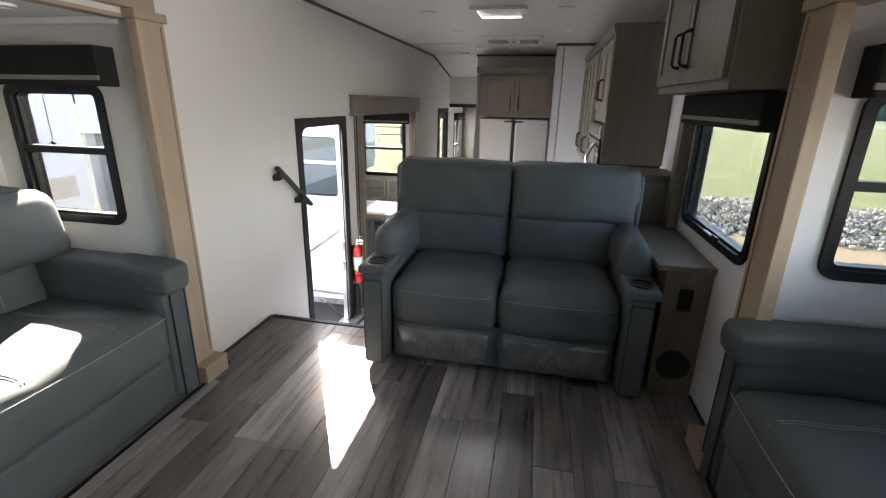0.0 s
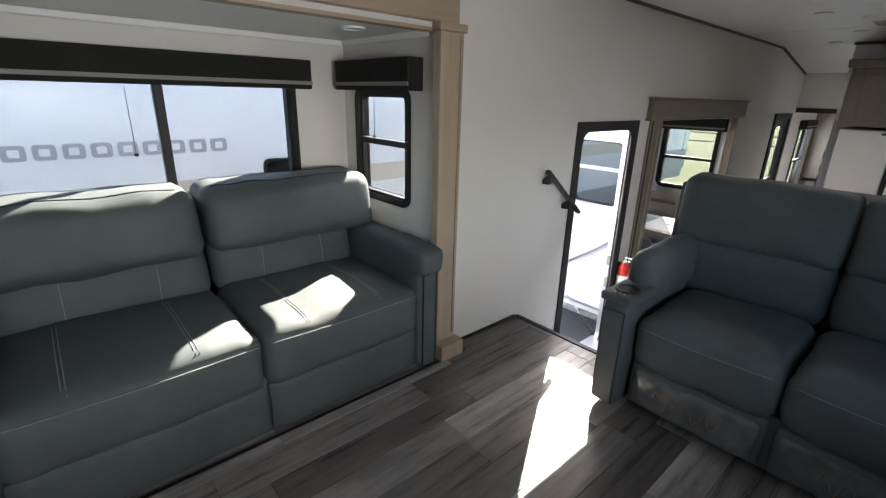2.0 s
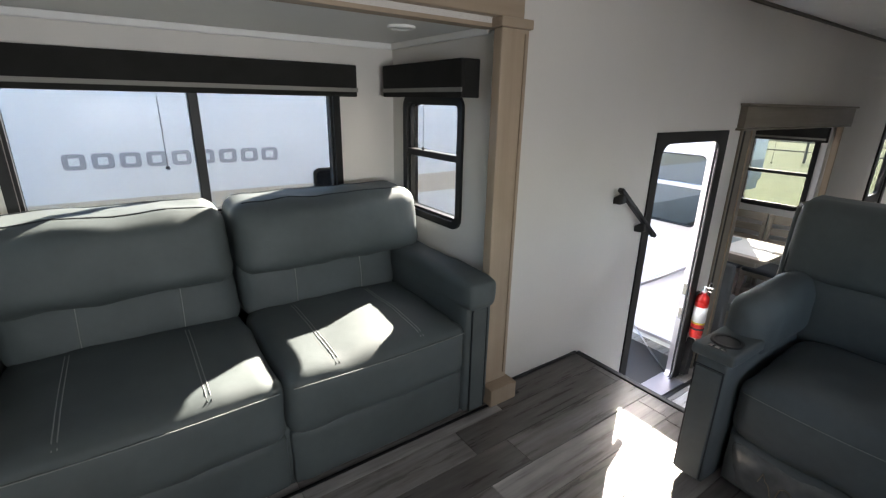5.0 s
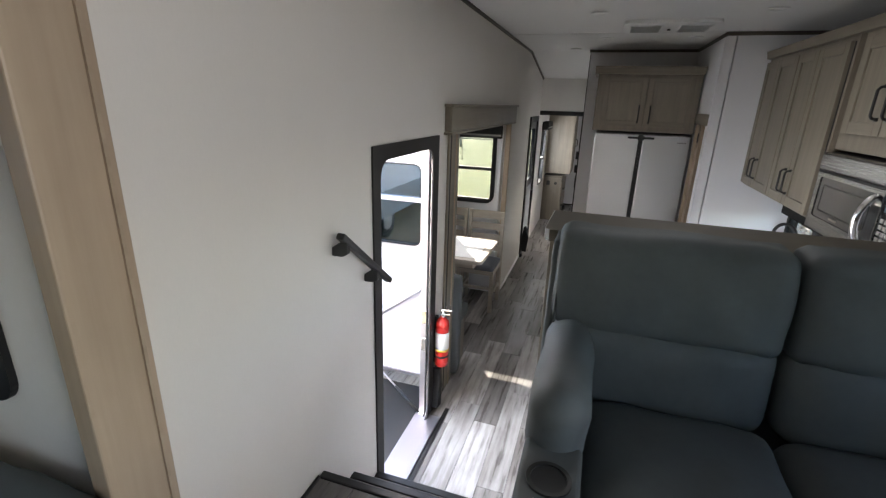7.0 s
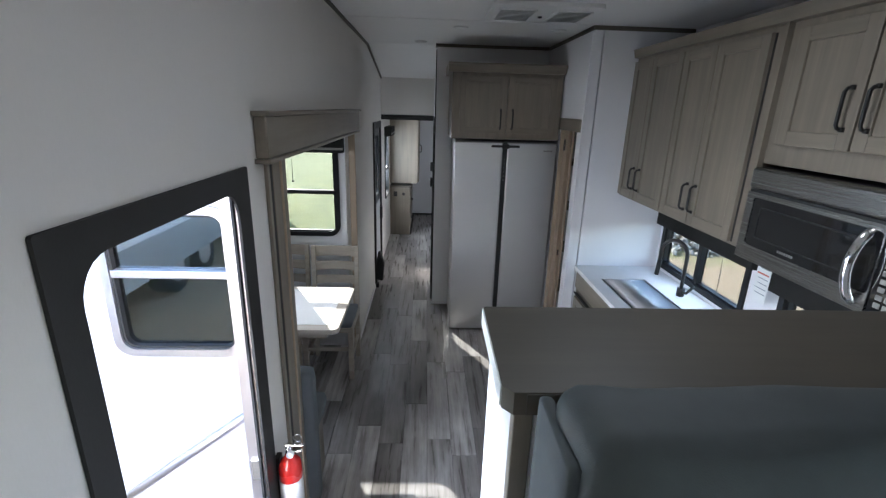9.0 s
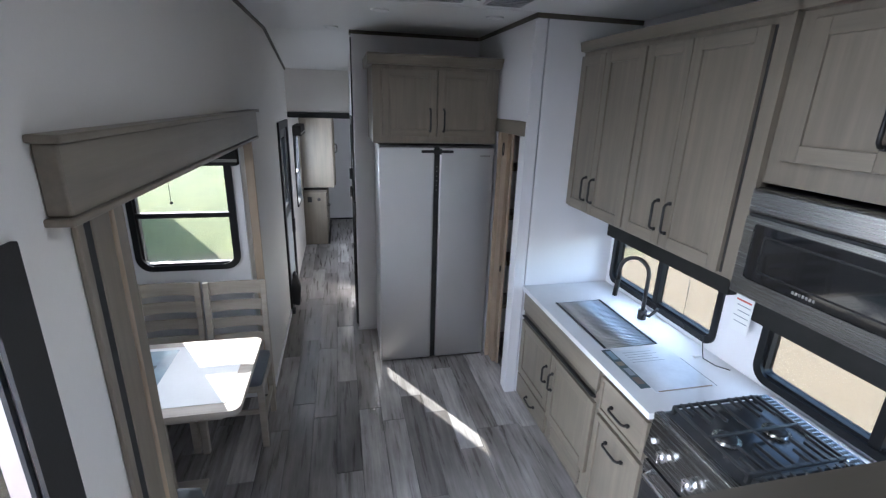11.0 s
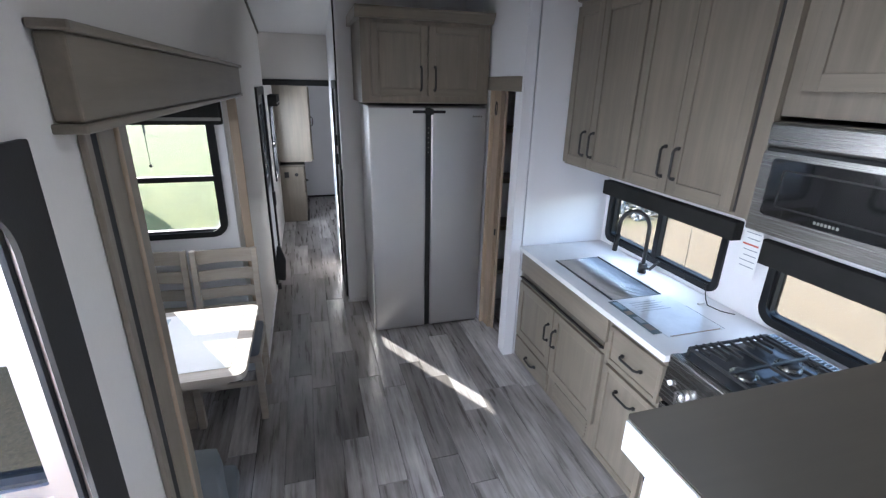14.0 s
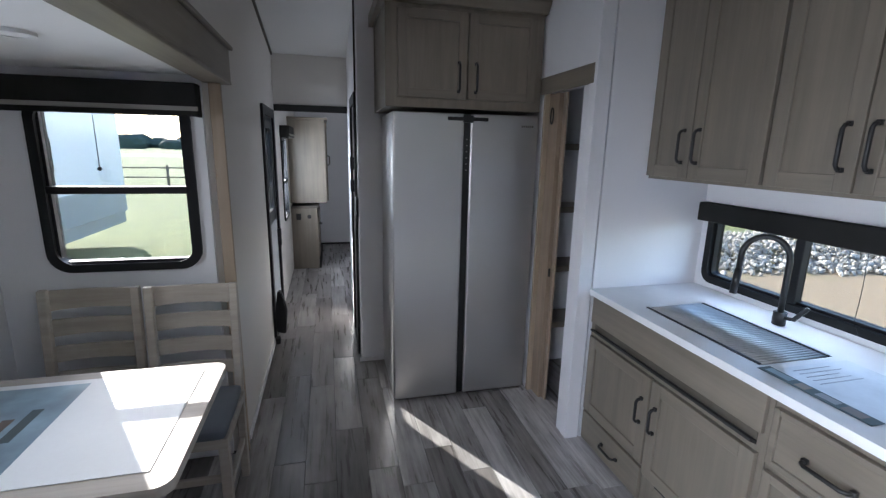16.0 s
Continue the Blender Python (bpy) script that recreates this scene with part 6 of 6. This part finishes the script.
part("cover", box(-0.32, -0.02, 3.60, 3.90, CZ - 0.012, CZ - 0.002), LAMPGLOW, t)


def downlight(x, y, z):
    t = thing("ceiling_light", "small flush round white ceiling light, switched off", "ceiling light", (x, y, z), group="ceiling lights")
    c = [(math.cos(a * math.pi / 14), math.sin(a * math.pi / 14)) for a in range(28)]
    part("bezel", ring("z", z - 0.01, z - 0.0005, [(x + 0.055 * p, y + 0.055 * q) for p, q in c], [(x + 0.042 * p, y + 0.042 * q) for p, q in c]), WHITEP, t)
    part("lens", rod((x, y, z - 0.007), (x, y, z - 0.001), 0.0425, 28), LAMPGLOW, t)
    return t


for x, y in ((-0.60, 5.9), (0.11, 5.88), (-0.70, 3.75), (0.29, 3.66), (-0.65, 4.7), (0.35, 4.7), (-0.9, 6.7), (-0.6, 1.2), (0.35, 1.2)):
    downlight(x, y, CZ)
for x, y in ((-1.7, 1.5), (-1.75, 0.35), (1.4, 1.2)):
    downlight(x, y, 1.63)
downlight(-1.76, 5.2, 1.23)

t = thing("control_panel_pad", "small black control panel on the wall end", "control panel", (-0.76, 6.8, 0.5))
part("pad", box(-0.765, -0.747, 6.84, 6.9, 0.46, 0.6, 0.004), BLACKM, t)

# ---------------------------------------------------------------- outdoors
b = bmesh.new()
bmesh.ops.create_grid(b, x_segments=2, y_segments=2, size=600)
bmesh.ops.translate(b, vec=(0, 0, GZ), verts=b.verts)
tagged(part("ground", b, GROUND), "pale gravel lot turning to dry grass field", "ground", kind="structure")


def rubble(name, x0, x1, y0, y1, n, s0, s1, label):
    """A band of loose angular stones, heaped unevenly."""
    rng = random.Random(5)
    verts, faces = [], []
    ico = bmesh.new()
    bmesh.ops.create_icosphere(ico, subdivisions=1, radius=1)
    base = [v.co.copy() for v in ico.verts]
    tri = [[v.index for v in f.verts] for f in ico.faces]
    ico.free()
    for _ in range(n):
        x, f, s = rng.uniform(x0, x1), rng.random(), rng.uniform(s0, s1)
        y = y0 + (y1 - y0) * f - 0.2 * (x - 5) + rng.uniform(-0.3, 0.3)
        z = GZ + s * 0.35 + 0.5 * math.sin(math.pi * f) * rng.uniform(0.2, 1)
        e = Euler((rng.uniform(0, 6), rng.uniform(0, 6), rng.uniform(0, 6))).to_matrix()
        k = len(verts)
        sx, sy, sz = rng.uniform(0.7, 1.3), rng.uniform(0.7, 1.2), rng.uniform(0.5, 0.9)
        for c in base:
            q = e @ Vector((c.x * s * sx, c.y * s * sy, c.z * s * sz)) * rng.uniform(0.82, 1.1)
            verts.append((x + q.x, y + q.y, z + q.z))
        faces += [[i + k for i in f_] for f_ in tri]
    me = bpy.data.meshes.new(name)
    me.from_pydata(verts, [], faces)
    me.materials.append(ROCK)
    return tagged(new(name, me), label, "rocks", kind="stuff")


rubble("rock_band", 1.5, 26, 11.6, 15.2, 20000, 0.025, 0.075, "band of grey rubble stones along the lot")


def trailer(name, x0, x1, y0, y1, z0, z1, label, face, wins, stripe=None, letters=None):
    """A parked trailer: rounded body, roof edge, skirt, windows. face: the sign of x of the side that shows."""
    t = thing(name, label, "trailer", ((x0 + x1) / 2, (y0 + y1) / 2, GZ))
    part("body", box(x0, x1, y0, y1, z0, z1, 0.08, 4), TRAILERW, t)
    xs = x1 if face > 0 else x0
    part("roof_trim", box(x0 - 0.02, x1 + 0.02, y0 - 0.02, y1 + 0.02, z1 - 0.06, z1 + 0.03, 0.02), TRAILERG, t)
    part("skirt", box(x0 + 0.05, x1 - 0.05, y0 + 0.1, y1 - 0.1, z0 - 0.25, z0 + 0.02), TRAILERG, t)
    for ya, yb, za, zb in wins:
        w = part("window", slab("x", xs - 0.01, xs + face * 0.02, rounded(ya, yb, za, zb, min(0.07, (yb - ya) / 3))), BLACK, t)
        part("pane", slab("x", xs + face * 0.021, xs + face * 0.024, rounded(ya + 0.03, yb - 0.03, za + 0.03, zb - 0.03, 0.05)), BLACKGLASS, w)
    for ya, yb, za, zb, m in stripe or ():
        part("graphic_stripe", axbox("x", min(xs, xs + face * 0.006), max(xs, xs + face * 0.006), ya, yb, za, zb), m, t)
    for ya, yb, za, zb in letters or ():
        part("letter_bar", ring("x", xs - 0.002, xs + face * 0.007, rounded(ya, yb, za, zb, 0.03), rounded(ya + 0.04, yb - 0.04, za + 0.032, zb - 0.032, 0.01)), LETTERS, t, "grey lettering drawn as a plain bar")
    for y in (y0 + (y1 - y0) * 0.42, y0 + (y1 - y0) * 0.42 + 0.9):
        wh = part("wheel", rod((x0 + 0.12, y, GZ + 0.37), (x0 + 0.4, y, GZ + 0.37), 0.37, 28), RUBBER, t, smooth=True)
        part("rim", rod((x1 - 0.13, y, GZ + 0.37), (x1 - 0.11, y, GZ + 0.37), 0.2, 20), ALU, wh)
        wh2 = part("wheel", rod((x1 - 0.4, y, GZ + 0.37), (x1 - 0.12, y, GZ + 0.37), 0.37, 28), RUBBER, t, smooth=True)
    return t


NX = -4.6
lets = [(0.115 + k * 0.187, 0.115 + k * 0.187 + 0.15, 0.775, 0.9) for k in range(9)]
trailer("parked_trailer", NX - 2.4, NX, -7.0, 4.2, -0.75, 2.35, "white parked travel trailer with a grey name on its side", 1, [(2.1, 2.6, 0.25, 0.67)], [(-6.8, 4.0, 0.3, 0.52, TRAILERB), (-6.8, 4.0, -0.72, -0.4, TRAILERG)], lets)
trailer("parked_trailer", NX - 3.6, NX - 1.2, 7.2, 16.5, -0.75, 2.3, "white parked travel trailer with grey side panels", 1, [(7.8, 8.7, 0.3, 1.0), (9.6, 10.2, 0.2, 1.1), (12.0, 13.5, 0.35, 1.0)], [(7.3, 16.4, -0.72, -0.1, TRAILERG), (10.6, 11.4, -0.7, 1.3, TRAILERG)])
# steel uprights and rails that stand beside the neighbour
t = thing("awning_frame", "grey metal awning posts and rails beside the neighbouring trailer", "awning", (-5.4, 4.68, GZ))
for x in (-6.05, -5.55, -5.02, -4.75):
    part("upright", box(x - 0.07, x + 0.07, 4.62, 4.74, GZ + 0.001, 0.9, 0.01), TRAILERG, t)
part("rail", box(-6.3, -4.6, 4.6, 4.76, 0.9, 1.02, 0.01), TRAILERP, t, "pale grey rail")
part("rail", box(-6.3, -4.6, 4.63, 4.73, 1.62, 1.68, 0.01), TRAILERG, t)
part("rail", box(-6.3, -4.6, 4.63, 4.73, 1.42, 1.46, 0.01), TRAILERG, t)
part("upright", box(-5.6, -5.44, 4.61, 4.75, 1.02, 1.7, 0.01), TRAILERP, t)


def fence(name, pts, label):
    t = thing(name, label, "fence", (*pts[0], GZ))
    for (xa, ya), (xb, yb) in zip(pts, pts[1:]):
        d = Vector((xb - xa, yb - ya))
        n = max(1, int(d.length / 3.0))
        for k in range(n):
            p = Vector((xa, ya)) + d * k / n
            part("post", rod((p.x, p.y, GZ - 0.02), (p.x, p.y, GZ + 1.25), 0.07, 8), FENCEW, t)
        for z in (0.6, 1.1):
            part("rail", rod((xa, ya, GZ + z), (xb, yb, GZ + z), 0.035, 6), FENCEW, t)
    return t


fence("field_fence", [(-16, 31), (-6, 31.5), (2, 32)], "weathered wooden post and rail fence")
fence("field_fence", [(36, -10), (40, 15), (38, 60)], "weathered wooden post and rail fence across the field")
tagged(part("road", box(-260, 260, 92, 106, GZ + 0.004, GZ + 0.02), ROADM), "far grey road across the field", "road", kind="structure")
# far woods: low ragged masses of foliage on the horizon
rng = random.Random(11)
b = bmesh.new()
for k in range(260):
    a = rng.uniform(-1.9, 2.1)
    r = rng.uniform(190, 240)
    x, y = r * math.sin(a), r * math.cos(a)
    s = rng.uniform(2.0, 4.5)
    q = bmesh.new()
    bmesh.ops.create_icosphere(q, subdivisions=2, radius=s)
    for v in q.verts:
        v.co *= 1 + 0.35 * noise.noise(v.co * 0.7 + Vector((k, 0, 0)))
        v.co.x *= 1.9
        v.co += Vector((x, y, GZ + s * 0.5))
    join(b, q)
tagged(part("far_woods", b, TREES), "dark distant tree line on the horizon", "trees", kind="stuff")

# ---------------------------------------------------------------- floor planks
def planks(floor, x0, x1, y0, y1, z, seed, skip=None):
    rng = random.Random(seed)
    w = 0.152
    shapes = {}
    n = int(math.ceil((x1 - x0) / w))
    for i in range(n):
        xa = x0 + i * w
        xb = min(xa + w, x1)
        if xb - xa < 0.01:
            continue
        y = y0 - rng.uniform(0.0, 0.9)
        while y < y1:
            ya, yb = max(y, y0), min(y + 0.92, y1)
            y += 0.92
            if yb - ya < 0.02:
                continue
            key = (round(xb - xa, 3), round(yb - ya, 3))
            if key not in shapes:
                hx, hy = (xb - xa) / 2 - 0.0011, (yb - ya) / 2 - 0.0011
                me = bpy.data.meshes.new("plank")
                e = 0.0012
                vs_ = [(-hx + e, -hy + e, 0), (hx - e, -hy + e, 0), (hx - e, hy - e, 0), (-hx + e, hy - e, 0), (-hx, -hy, -e), (hx, -hy, -e), (hx, hy, -e), (-hx, hy, -e), (-hx, -hy, -0.005), (hx, -hy, -0.005), (hx, hy, -0.005), (-hx, hy, -0.005)]
                fs = [(0, 1, 2, 3)] + [(4 + k, 4 + (k + 1) % 4, (k + 1) % 4, k) for k in range(4)] + [(8 + k, 8 + (k + 1) % 4, 4 + (k + 1) % 4, 4 + k) for k in range(4)]
                me.from_pydata(vs_, [], fs)
                me.materials.append(PLANK)
                shapes[key] = me
            ob = new("plank", shapes[key])
            ob.location = ((xa + xb) / 2, (ya + yb) / 2, z)
            ob.parent = floor


fu = thing("floor_living", "grey-brown wood-look vinyl plank floor of the living room", "floor", (0, 0, 0), kind="structure")
fl = thing("floor_kitchen", "grey-brown wood-look vinyl plank floor of the kitchen and passage", "floor", (0, 0, 0), kind="structure")
planks(fu, WL + 0.002, WR - 0.002, Y0 + 0.002, 2.452, 0.0, 3)
planks(fl, WL + 0.002, 0.93, 2.94, 9.6, LZ, 8)
planks(fl, SXD + 0.002, WL, SD[0], SD[1] - 0.032, LZ, 21)
planks(fl, -1.06, 0.93, 9.6, Y1 - 0.02, LZ, 31)
